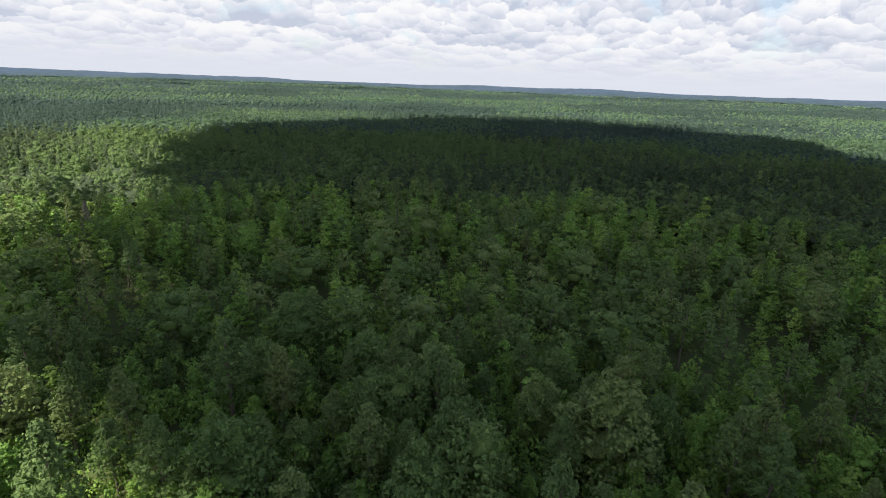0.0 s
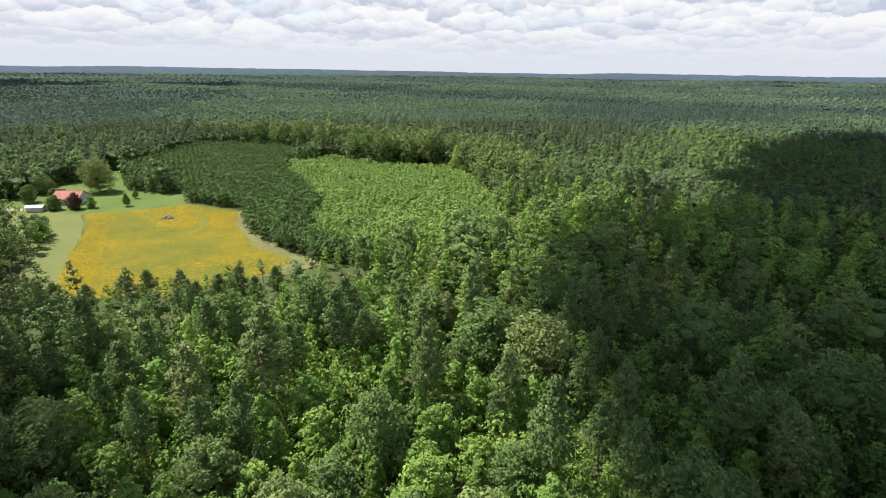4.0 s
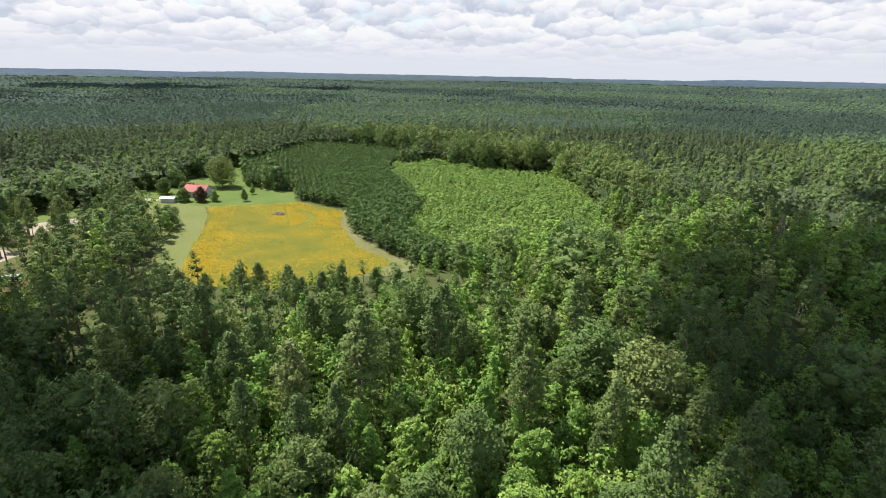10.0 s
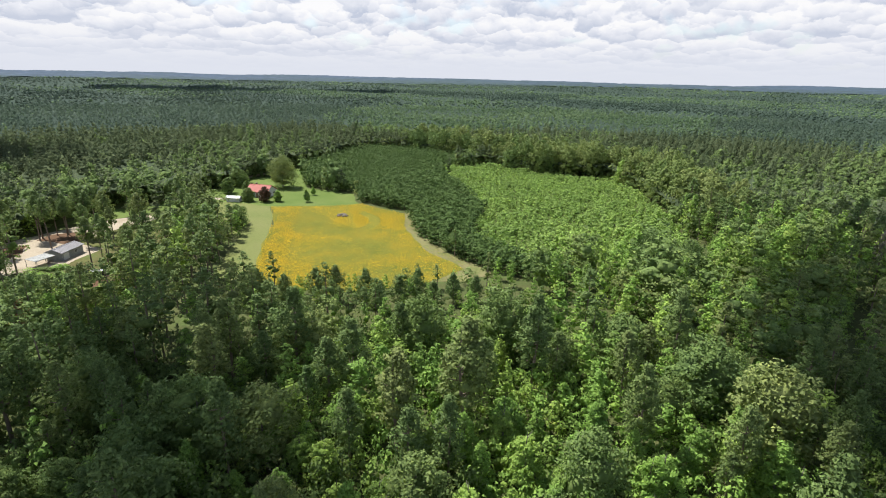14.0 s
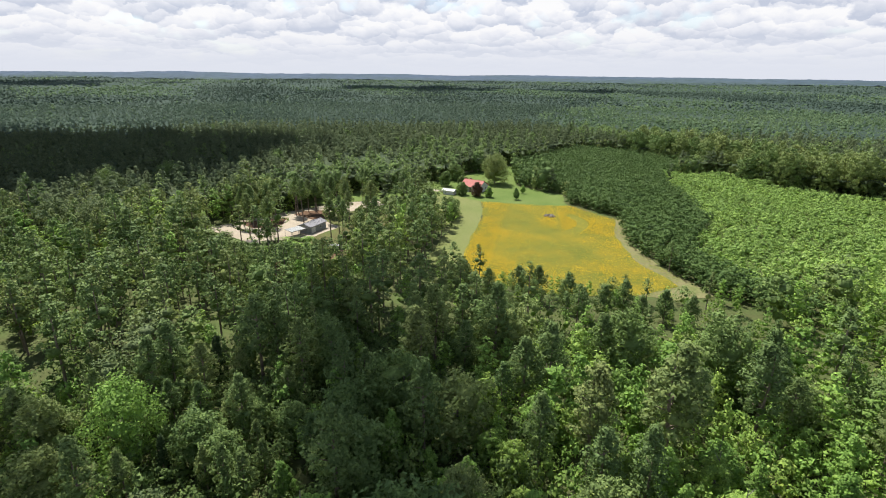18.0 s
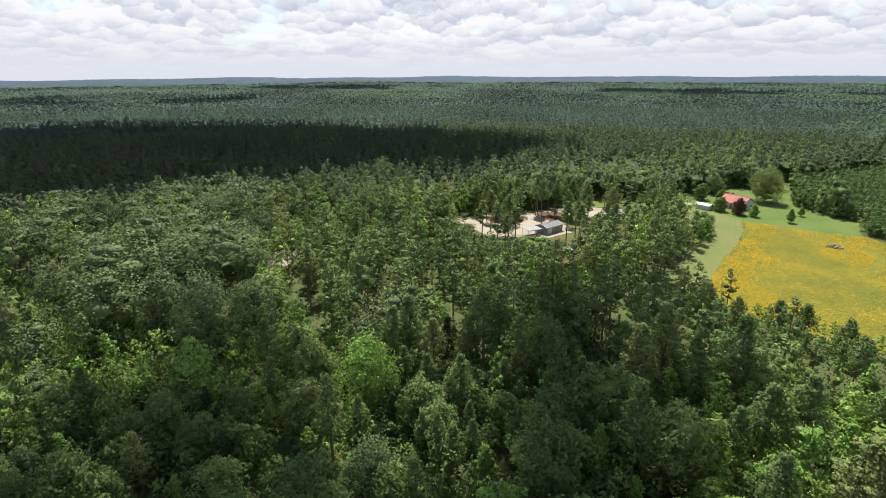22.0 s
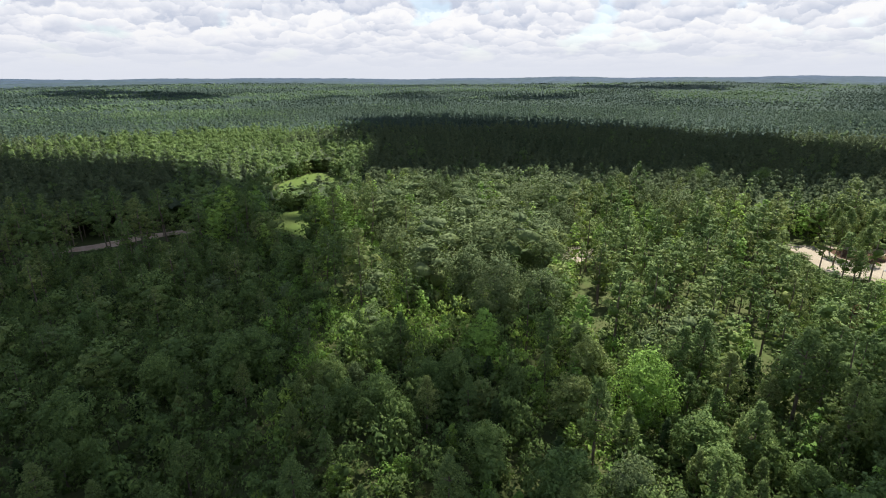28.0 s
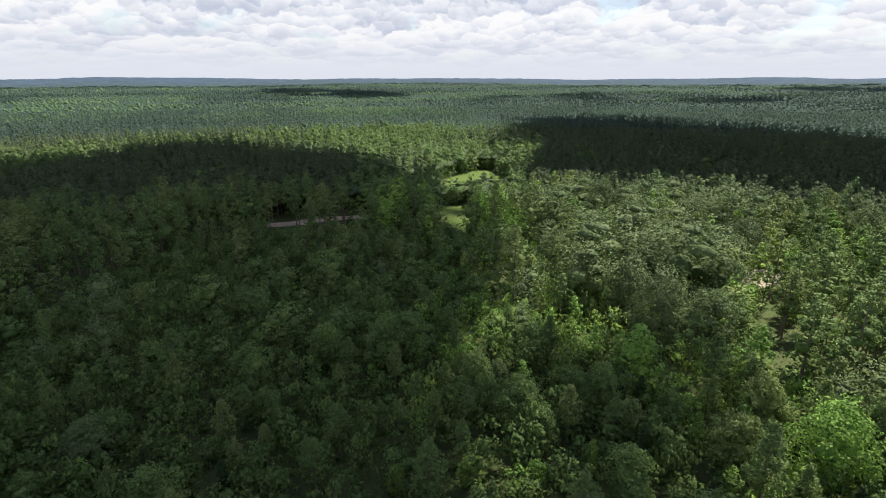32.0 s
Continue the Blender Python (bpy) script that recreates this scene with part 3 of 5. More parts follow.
build_ground()
sheet("lawn", LAWN, 0.05, M_LAWN, "mown green lawn round the red-roofed house")
sheet("meadow_strip", STRIP, 0.09, M_STRIP, "pale mown grass strip beside the flower field")
sheet("meadow", YELLOW, 0.13, M_MEADOW, "grassy flower meadow full of golden-yellow blooms")
sheet("field_margin", MARGIN, 0.09, M_MARGIN, "rough pale grass margin along the planted pines")
sheet("gravel_lot", LOT, 0.05, M_GRAVEL, "pale gravel yard and track among tall pines")
sheet("pine_straw_bed", [(-176, 152), (-166, 149), (-158, 152), (-158, 160), (-163, 168), (-170, 162)], 0.09, M_STRAW, "red-brown pine straw under the yard pines")
sheet("pine_straw_strip", [(-164, 174), (-150, 170), (-149, 182), (-158, 186), (-165, 181)], 0.09, M_STRAW, "red-brown pine straw beside the gravel yard")
sheet("yard_grass", LOTGRASS, 0.05, M_LAWN, "mown grass beyond the gravel yard")
sheet("back_yard", YARD, 0.03, M_YARD, "patchy grass and pine straw under the yard pines")
sheet("clearing", HUT, 0.05, M_GRAVEL, "sunlit sandy clearing between the trees")
sheet("near_lawn", LAWN_A, 0.05, M_LAWN, "small mown lawn in a forest gap")
sheet("far_lawn", LAWN_B, 0.05, M_LAWN, "curved mown lawn behind the trees")
sheet("dirt_track", DIRT, 0.05, M_DIRT, "pinkish bare clay track at the forest edge")
sheet("house_drive", DRIVE, 0.09, M_GRAVEL, "white gravel drive beside the low white shed")
sheet("back_drive", [(-146, 296), (-141, 303), (-137, 318), (-132, 330), (-135, 331), (-141, 319), (-146, 304), (-150, 298)], 0.09, M_GRAVEL, "white gravel drive curving behind the house")
sheet("shed_yard", SHEDGAP, 0.03, M_STRIP, "thin mown grass beside the white shed")
sheet("straw_patch", [(-120, 134), (-116, 147), (-107, 146), (-101, 137), (-108, 130)], 0.07, M_STRAW, "brown pine straw and bare earth round the parked trailer")

# ---- woods ----
VIEW = (-112, 148)
WIDE = (-138, 170)


def in_view(p, extra=0):
    a = np.degrees(np.arctan2(-p[:, 0], p[:, 1]))
    near = np.linalg.norm(p, axis=1) < 330
    return ((a > VIEW[0] - extra) & (a < VIEW[1] + extra)) | (near & (a > WIDE[0]) & (a < WIDE[1])) | (np.linalg.norm(p, axis=1) < 90)


def spots(r0, r1, gap):
    """Jittered places about gap metres apart in a ring round the camera's ground."""
    n = int(2 * r1 / gap) + 2
    g = (np.stack(np.meshgrid(np.arange(n), np.arange(n)), -1).reshape(-1, 2) - n / 2.0)
    g[:, 0] += 0.5 * (np.abs(g[:, 1]) % 2)
    p = g * gap + rng.uniform(-0.42, 0.42, g.shape) * gap
    d = np.linalg.norm(p, axis=1)
    return p[(d > r0) & (d < r1) & in_view(p)]


def is_clear(p, polys):
    hit = np.zeros(len(p), bool)
    for poly in polys:
        hit |= inside(poly, p)
    return hit


GROVE = [(-158, 120), (-150, 246), (-122, 236), (-104, 208), (-84, 150), (-66, 120), (-96, 96), (-140, 104)]
GREYOAK = [(-173, -14), (-235, 0), (-256, 43), (-200, 64), (-160, 47), (-138, 36), (-107, 41), (-92, 23), (-105, 9), (-131, -7)]
BRUSHY = [(-30, 20), (-60, 62), (-96, 70), (-130, 40), (-116, 6), (-150, -30), (-190, -50), (-180, -120), (-60, -140), (-20, -40)]
TREELINE = [(-8, 388), (3, 372), (24, 345), (77, 331), (84, 286), (84, 240), (108, 230), (112, 330), (70, 372), (30, 392), (0, 420), (-60, 470), (-68, 440)]


PINES = [(-165, 60), (-180, 74), (-189, 141), (-91, 84), (-80, 66), (-84, 52), (-98, 48), (-113, 45)]
# GLOOM, DUSK: darker growth, picked partly to deepen the cloud shade there.
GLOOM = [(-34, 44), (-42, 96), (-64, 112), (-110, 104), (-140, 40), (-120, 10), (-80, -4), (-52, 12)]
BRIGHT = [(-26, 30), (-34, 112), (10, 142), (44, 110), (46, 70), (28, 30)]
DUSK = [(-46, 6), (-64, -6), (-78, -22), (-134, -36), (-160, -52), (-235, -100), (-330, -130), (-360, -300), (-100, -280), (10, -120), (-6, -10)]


def species(p):
    """Kind of tree at each place: 0 pine, 1 gum, 2 oak, 3 cedar, 4 pale oak."""
    u, v = rng.uniform(0, 1, len(p)), rng.uniform(0, 1, len(p))
    d = np.linalg.norm(p, axis=1)
    far = np.clip((d - 250) / 250, 0, 1)
    pine = 0.30 - 0.08 * (1 - far) + (1 - far) * 0.30 * wave(p, 30, 2.0) + far * (0.12 + 0.75 * np.clip(2.4 * (wave(p, 150, 2.6) + 0.35 * wave(p, 47, 6.0)), -1, 1))
    west = (p[:, 0] < -200) & (p[:, 1] > -20) & (d < 1200)
    grove, grey, brush, line = inside(GROVE, p), inside(GREYOAK, p), inside(BRUSHY, p), inside(TREELINE, p)
    pine = np.where(west, 0.93, pine)
    pine = np.where(grove, 0.86, pine)
    pine = np.where(brush, 0.3, pine)
    pine = np.where(grey, 0.06, pine)
    pine = np.where(line, 0.04, pine)
    oak = np.where(d < 150, 0.18, 0.36) + 0.28 * wave(p, 50, 7.0)
    oak = np.where(brush, 0.68, oak)
    oak = np.where(grey | line, 0.92, oak)
    # darker kinds here also stand in for part of the cloud shade
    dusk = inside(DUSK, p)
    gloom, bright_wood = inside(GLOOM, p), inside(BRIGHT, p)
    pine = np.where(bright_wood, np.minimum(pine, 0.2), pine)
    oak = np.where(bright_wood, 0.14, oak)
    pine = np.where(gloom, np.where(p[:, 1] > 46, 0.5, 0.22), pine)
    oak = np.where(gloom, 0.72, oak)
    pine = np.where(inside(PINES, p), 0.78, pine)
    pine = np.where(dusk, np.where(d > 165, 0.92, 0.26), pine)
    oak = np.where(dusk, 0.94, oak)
    kind = np.where(u < pine, 0, np.where(v < oak, 2, 1))
    kind = np.where(brush & (rng.uniform(0, 1, len(p)) < 0.12), 3, kind)
    kind = np.where((grey & (kind == 2)) | (brush & (kind == 2) & (rng.uniform(0, 1, len(p)) < 0.4)), 4, kind)
    return kind


SHED_SPOT = [(-131, 239), (-131, 250), (-115, 250), (-115, 239)]
BARNYARD = [(-150, 148), (-149, 168), (-133, 170), (-130, 156), (-137, 144)]
HUT_HEART = [(-181, 55), (-180.5, 61), (-177, 61), (-174, 56)]
TRAILER_SPOT = [(-121, 138), (-117, 144), (-112, 143), (-115, 136)]
SEEN = [LOT, HUT_HEART, [(-222, -85), (-217, -82), (-212, -91), (-217, -94)], [(-200, -105), (-196, -108), (-192, -118), (-197, -116)], LOTGRASS, BARNYARD, TRAILER_SPOT]
LAWNS = [LAWN_A, LAWN_B]


def sight_cap(p, share=0.74):
    """Greatest height at which trees still leave the forest openings in view from the air."""
    cap = np.full(len(p), 99.0)
    eye = np.array([-6.0, 2.0])
    loose = rng.uniform(0, 1, len(p)) > share
    half = rng.uniform(0, 1, len(p)) < 0.95
    for h in np.arange(21.0, 1.0, -0.75):
        q = eye + (p - eye) * (60.0 / (60.0 - h))
        cap = np.where(is_clear(q, SEEN) & ~loose | is_clear(q, [BARNYARD, SHED_SPOT]) | is_clear(q, LAWNS) & half, h - 1.2, cap)
    return cap


def tallness(p, kind):
    h = 1.0 + 0.12 * wave(p, 40, 3.0) + rng.normal(size=len(p)) * 0.2
    h = np.where(inside(BRUSHY, p) & ~inside(PINES, p) & ~inside(GREYOAK, p), h * 0.66, h)
    if kind is not None:
        # bright regrowth stays below the pines near by
        h = np.where((kind == 1) & (np.linalg.norm(p, axis=1) < 165), h * 0.74, h)
    h = np.where(inside(TREELINE, p), h * 1.3, h)
    h = np.where(inside(GREYOAK, p), h * rng.uniform(0.75, 1.35, len(p)), h)
    h = np.where(inside(FRONT, p), h * 0.6, h)
    cap = sight_cap(p) / 15.0
    return np.where(cap < h, np.clip(cap, 0.12, 1.5), np.clip(h, 0.42, 1.55))


FRONT = [(-84, 112), (-84, 142), (-45, 140), (-20, 150), (14, 152), (16, 118)]
SHORT = ("pine", "gum", "oak", "cedar", "pale")
NAMES = {"pine": "pine_tree", "gum": "sweetgum_tree", "oak": "oak_tree", "cedar": "cedar_tree", "pale": "pale_oak_tree", "shrub": "bush", "brush": "bright_bush"}
LABELS = {
    "pine": "tall pine with a bare trunk and olive-green needle crown",
    "gum": "bright green broadleaf tree with a pointed leafy crown",
    "oak": "round-crowned mid-green hardwood among the forest trees",
    "cedar": "dark narrow cedar column standing in the brush",
    "pale": "broad hardwood with pale grey-green lumpy crown",
    "shrub": "dark green bush filling the forest understorey",
    "brush": "bright green leafy bush between the forest trees",
}


def tree_templates(kind, n, clumps, count, leaf_scale, seed=0, core=0.35, lump=0.9, fine=0.26, lift=0.4, whole=0.8, hearts=5):
    return [crown(kind, np.random.default_rng(seed + 31 * i + len(kind)), clumps, count, leaf_scale, hearts, core, lump, True, fine, lift, whole) for i in range(n)]


DETAIL = {"pine": (84, 34, 0.34), "gum": (104, 30, 0.37), "oak": (150, 28, 0.39), "cedar": (70, 22, 0.42), "pale": (180, 28, 0.38), "shrub": (18, 16, 0.7), "brush": (18, 16, 0.7)}


def tree_thing(kind, i, spec=None, name=None, label=None, group=None, leaves=None):
    """One tree as a thing with its trunk and crown."""
    r = np.random.default_rng(100 + 17 * i + 7 * len(kind))
    spec = spec or KINDS[kind]
    low = kind in ("shrub", "brush")
    top = tagged(new(name or NAMES[kind]), label or LABELS[kind], "bush" if low else "tree", NAMES[kind] + "s of the near woods" if group is None else group)
    v, f = trunk(spec, r, 6, 3 if low else 6)
    t = new("trunk", mesh_of("trunk", v, f, spec["bark"], smooth=True))
    clumps, count, leaf = DETAIL[kind]
    if kind == "gum" and not name and i % 3:
        spec = dict(spec, shape="dome", h=10.5, r=3.4, base=0.06)
    if name:
        grow = max(1.0, spec["r"] / KINDS[kind]["r"])
        v, f = crown(spec, r, int(clumps * grow), int(count * grow), leaf, 7, 0.3, 0.0, fine=0.2)
    else:
        airy = kind == "pine"
        v, f = crown(spec, r, clumps, count, leaf, core=0.3 if airy else 0.4, lump=0.0, fine=0.22 if airy else 0.19)
    c = new("crown", mesh_of("crown", v, f, leaves or spec["mat"]))
    t.parent = c.parent = top
    return top


# broad pale hardwoods that stand above the brush
BROAD = [(-231, 15), (-250, 33), (-222, 50), (-184, 57), (-144, 8), (-136, 18), (-161, 32), (-151, 43), (-165, -1), (-122, 24), (-122, 34), (-248, 103), (-211, 103), (-244, 146), (-195, 108), (-218, -22)]
NEAR = 108.0
ALL = spots(2, 250, 5.8)
ALL = ALL[~is_clear(ALL, CLEAR + [PLANT, YOUNG, YARD])]
ALL = ALL[np.min(np.linalg.norm(ALL[:, None] - np.array(BROAD, float)[None], axis=2), axis=1) > 5.5]
ALL = ALL[~(inside(BRUSHY, ALL) & (rng.uniform(0, 1, len(ALL)) < 0.12))]
ALL_KIND = species(ALL)
# broad crowns need room
ALL = np.delete(ALL, drop := np.where((ALL_KIND == 2) & (rng.uniform(0, 1, len(ALL)) < 0.4) | (ALL_KIND == 4) & (rng.uniform(0, 1, len(ALL)) < 0.76))[0], axis=0)
ALL_KIND = np.delete(ALL_KIND, drop)
ALL_H = tallness(ALL, ALL_KIND)
ALL, ALL_KIND, ALL_H = ALL[ALL_H > 0.2], ALL_KIND[ALL_H > 0.2], ALL_H[ALL_H > 0.2]
DIST = np.linalg.norm(ALL, axis=1)
DONE = np.zeros(len(ALL), bool)


def plant_near():
    for k, kind in enumerate(SHORT):
        who = np.where((DIST < NEAR) & (ALL_KIND == k))[0]
        if not len(who):
            continue
        masters = [tree_thing(kind, i) for i in range(min(5, len(who)))]
        who = who[np.argsort(DIST[who])][:300]
        for n, w in enumerate(who):
            m = pose(ALL[w, 0], ALL[w, 1], 0, 0, 0, rng.uniform(0, 360))
            ob = masters[n] if n < len(masters) else copy_thing(masters[n % len(masters)], m)
            if n < len(masters):
                ob.matrix_basis = m
            s = ALL_H[w]
            ob.scale = (s * rng.uniform(0.9, 1.3), s * rng.uniform(0.9, 1.3), s)
        DONE[who] = True


plant_near()

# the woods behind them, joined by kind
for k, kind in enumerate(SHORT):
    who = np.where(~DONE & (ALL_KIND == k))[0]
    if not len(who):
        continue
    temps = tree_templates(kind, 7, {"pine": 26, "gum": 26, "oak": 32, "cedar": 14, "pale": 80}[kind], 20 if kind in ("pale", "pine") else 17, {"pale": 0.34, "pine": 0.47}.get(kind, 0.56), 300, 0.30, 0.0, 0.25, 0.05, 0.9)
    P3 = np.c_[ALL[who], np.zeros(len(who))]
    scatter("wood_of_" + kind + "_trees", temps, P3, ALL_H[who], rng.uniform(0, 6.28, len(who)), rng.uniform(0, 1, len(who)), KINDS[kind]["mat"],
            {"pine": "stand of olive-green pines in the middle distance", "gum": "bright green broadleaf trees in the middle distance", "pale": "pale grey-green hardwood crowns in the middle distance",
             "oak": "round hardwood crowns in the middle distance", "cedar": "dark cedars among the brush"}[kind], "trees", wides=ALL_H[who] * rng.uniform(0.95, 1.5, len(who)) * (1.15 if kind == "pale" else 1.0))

# understorey
LOW = spots(2, 235, 4.4)
LOW = LOW[(np.linalg.norm(LOW, axis=1) < 120) | (sight_cap(LOW, 1.0) < 90) | inside(BRUSHY, LOW) | inside(GREYOAK, LOW)]
LOW = LOW[~is_clear(LOW, CLEAR + [PLANT, YOUNG, YARD])]
# fewer bright bushes in DUSK and GLOOM, which adds to the shade there
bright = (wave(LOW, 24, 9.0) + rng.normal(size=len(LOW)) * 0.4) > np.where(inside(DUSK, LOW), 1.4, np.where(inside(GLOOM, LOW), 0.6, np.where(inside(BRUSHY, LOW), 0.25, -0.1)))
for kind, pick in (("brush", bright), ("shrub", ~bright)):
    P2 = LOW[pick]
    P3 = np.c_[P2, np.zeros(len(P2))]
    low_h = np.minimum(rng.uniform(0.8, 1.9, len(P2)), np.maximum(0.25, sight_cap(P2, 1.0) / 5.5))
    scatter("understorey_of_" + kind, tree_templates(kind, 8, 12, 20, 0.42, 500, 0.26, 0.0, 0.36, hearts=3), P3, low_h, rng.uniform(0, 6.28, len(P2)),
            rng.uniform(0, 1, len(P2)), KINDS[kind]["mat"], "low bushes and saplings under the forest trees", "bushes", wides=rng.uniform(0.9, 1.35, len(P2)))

# Far and distant copies: aerial haze put into the leaf colour, bluer farther out.
M_FARHAZEPINE = foliage("far_hazed_pine", [(0.0, (0.057, 0.081, 0.046)), (0.5, (0.087, 0.111, 0.061)), (1.0, (0.057, 0.081, 0.046))], 1.0, 0.9, grain=0.8, gloss=0.05, soft_way=0.78, vary=0.35)
M_FARHAZEOAK = foliage("far_hazed_hardwood", [(0.0, (0.088, 0.133, 0.052)), (0.5, (0.132, 0.183, 0.069)), (1.0, (0.088, 0.133, 0.052))], 1.0, 0.9, grain=0.8, gloss=0.05, soft_way=0.78, vary=0.35)
M_DISTHAZEPINE = foliage("distant_hazed_pine", [(0.0, (0.040, 0.064, 0.052)), (0.5, (0.063, 0.091, 0.070)), (1.0, (0.040, 0.064, 0.052))], 1.0, 0.9, grain=0.5, gloss=0.05, soft_way=0.78, vary=0.35)
M_DISTHAZEOAK = foliage("distant_hazed_hardwood", [(0.0, (0.066, 0.106, 0.060)), (0.5, (0.109, 0.158, 0.085)), (1.0, (0.066, 0.106, 0.060))], 1.0, 0.9, grain=0.5, gloss=0.05, soft_way=0.78, vary=0.35)

def stands(p):
    """Tints that change from stand to stand of the forest, a little from tree to tree."""
    return np.mod(0.5 + 0.32 * wave(p, 75, 5.0) + 0.16 * wave(p, 28, 8.0) + 0.1 * rng.normal(size=len(p)), 1.0)


def lumpy_crowns(kind, n, count, seed):
    """Crowns for the distant woods: a few overlapping rounded lobes of foliage."""
    out = []
    k = KINDS[kind]
    z0, z1, rad, shape = max(k["base"], 0.2) * k["h"], k["h"], k["r"], k["shape"]
    for i in range(n):
        r = np.random.default_rng(seed + 13 * i + len(kind))
        f = (np.arange(count) + r.uniform(0.1, 0.9, count)) / count
        o = outline(shape, f) * rad
        a = np.arange(count) * 2.399 + r.uniform(-0.5, 0.5, count)
        cr = (0.26 * rad + 0.40 * o) * r.uniform(0.8, 1.2, count)
        reach = np.maximum(o - cr * 0.6, 0.0) * r.uniform(0.7, 1.1, count)
        c = np.stack([np.cos(a) * reach, np.sin(a) * reach, z0 + f * (z1 - z0) - 0.5 * cr], 1)
        V, F = lobes(r, c, cr, True, 0.2, 0.85)
        mid = np.array([0, 0, z0 + 0.4 * (z1 - z0)])
        V[:, 3:] = unit([0, 0, 0.45] + 0.4 * V[:, 3:] + 0.75 * unit((V[:, :3] - mid) / [rad, rad, 0.55 * (z1 - z0)]))
        out.append((V, F))
    return out


# farther woods, with fewer and larger sprays a tree
stems = np.where(~DONE & (ALL_KIND == 0))[0]
scatter("pine_trunks", [trunk("pine", np.random.default_rng(i), 4, 0) for i in range(4)], np.c_[ALL[stems], np.zeros(len(stems))], ALL_H[stems], rng.uniform(0, 6.28, len(stems)),
        rng.uniform(0, 1, len(stems)), M_BARK, "bare pale trunks of the pines in the middle distance", "trunks")
MID = spots(250, 540, 5.9)
MID = MID[~is_clear(MID, CLEAR + [PLANT, YOUNG])]
mk, mh = species(MID), tallness(MID, None)
mk = np.where(inside(TREELINE, MID), 9, mk)
mh = np.where(mk == 0, 0.4 + 0.6 * mh, mh)
for k, kind in enumerate(SHORT):
    who = np.where(mk == k)[0]
    if not len(who):
        continue
    temps = tree_templates(kind, 9, {"pine": 12, "gum": 11, "oak": 15}.get(kind, 14), 11, {"pine": 0.78, "gum": 0.78}.get(kind, 0.86), 700, 0.42, 0.0, 0.3, 0.25, 0.8, 4)
    scatter("far_wood_of_" + kind + "_trees", temps, np.c_[MID[who], rise(MID[who])], mh[who], rng.uniform(0, 6.28, len(who)), stands(MID[who]), M_FARHAZEPINE if kind == "pine" else M_FARHAZEOAK,
            "distant continuous forest canopy of mixed trees", "trees", wides=rng.uniform(0.95, 1.3, len(who)))


LINE = spots(225, 540, 8.6)
LINE = LINE[inside(TREELINE, LINE)]
line_h = rng.uniform(1.2, 1.75, len(LINE))
scatter("tree_line_of_oak_trees", tree_templates("oak", 7, 84, 16, 0.6, 800, 0.24, 0.0, 0.2, 0.15, 0.8, 7), np.c_[LINE, rise(LINE)], line_h, rng.uniform(0, 6.28, len(LINE)), stands(LINE),
        M_OAK, "tall round hardwoods along the edge of the sapling block", "trees", wides=rng.uniform(1.15, 1.75, len(LINE)))


# crown colours with the distance haze already in them
def haze_tone(kind):
    return {"pine": M_DISTHAZEPINE, "gum": M_DISTHAZEOAK, "oak": M_DISTHAZEOAK}[kind]


# distant canopy: one lumpy crown a tree
for r0, r1, gap, grow in ((540, 900, 6.9, 0.95), (900, 1700, 11.5, 1.1), (1700, 2700, 22.0, 1.5)):
    P2 = spots(r0, r1, gap)
    fk = species(P2)
    for k, kind in enumerate(SHORT[:3]):
        who = np.where(fk == k)[0]
        temps = tree_templates(kind, 8, 6, 5, 1.5, 900, 0.5, 0.0, 0.4, 0.4, 0.75, 2) if r0 < 600 else lumpy_crowns(kind, 8, 4, 900)
        P3 = np.c_[P2[who], rise(P2[who])]
        hh = 1.0 + 0.14 * wave(P2[who], 60, 3.0) + rng.normal(size=len(who)) * 0.1
        scatter("distant_wood_of_" + kind + "_trees", temps, P3, hh, rng.uniform(0, 6.28, len(who)), stands(P2[who]), haze_tone(kind),
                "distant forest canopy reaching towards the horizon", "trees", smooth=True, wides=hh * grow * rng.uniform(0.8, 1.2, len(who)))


# leafy fringe where the far woods meet the open ground
RIM = spots(225, 480, 4.6)
RIM = RIM[~is_clear(RIM, CLEAR + [PLANT, YOUNG])]
RIM = RIM[sum(is_clear(RIM + 10.0 * np.array([math.cos(q), math.sin(q)]), [LAWN, PLANT, YOUNG, LAWN_B]).astype(int) for q in np.linspace(0, 5.5, 8)) > 0]
rim_h = np.minimum(rng.uniform(1.3, 2.3, len(RIM)), np.maximum(0.2, sight_cap(RIM, 1.0) / 5.5))
scatter("woodland_fringe", tree_templates("shrub", 6, 10, 14, 0.5, 520, 0.0, 0.6, 0.34), np.c_[RIM, np.zeros(len(RIM))], rim_h, rng.uniform(0, 6.28, len(RIM)), rng.uniform(0, 1, len(RIM)), M_OAK,
        "leafy bushes along the edge of the far woods", "bushes", wides=rng.uniform(1.0, 1.5, len(RIM)))
# Pine tones darkened for the shaded gaps; the distant one is hazed too.
M_GAPSHADE = foliage("gap_shade_leaves", [(0.0, (0.046, 0.065, 0.037)), (0.5, (0.070, 0.089, 0.049)), (1.0, (0.046, 0.065, 0.037))], 0.8, 0.9, grain=0.5, gloss=0.05, soft_way=0.7, vary=0.4)
M_DISTGAPSHADE = foliage("distant_gap_shade_leaves", [(0.0, (0.032, 0.051, 0.042)), (0.5, (0.050, 0.073, 0.056)), (1.0, (0.032, 0.051, 0.042))], 0.8, 0.9, grain=0.3, gloss=0.05, soft_way=0.7, vary=0.4)


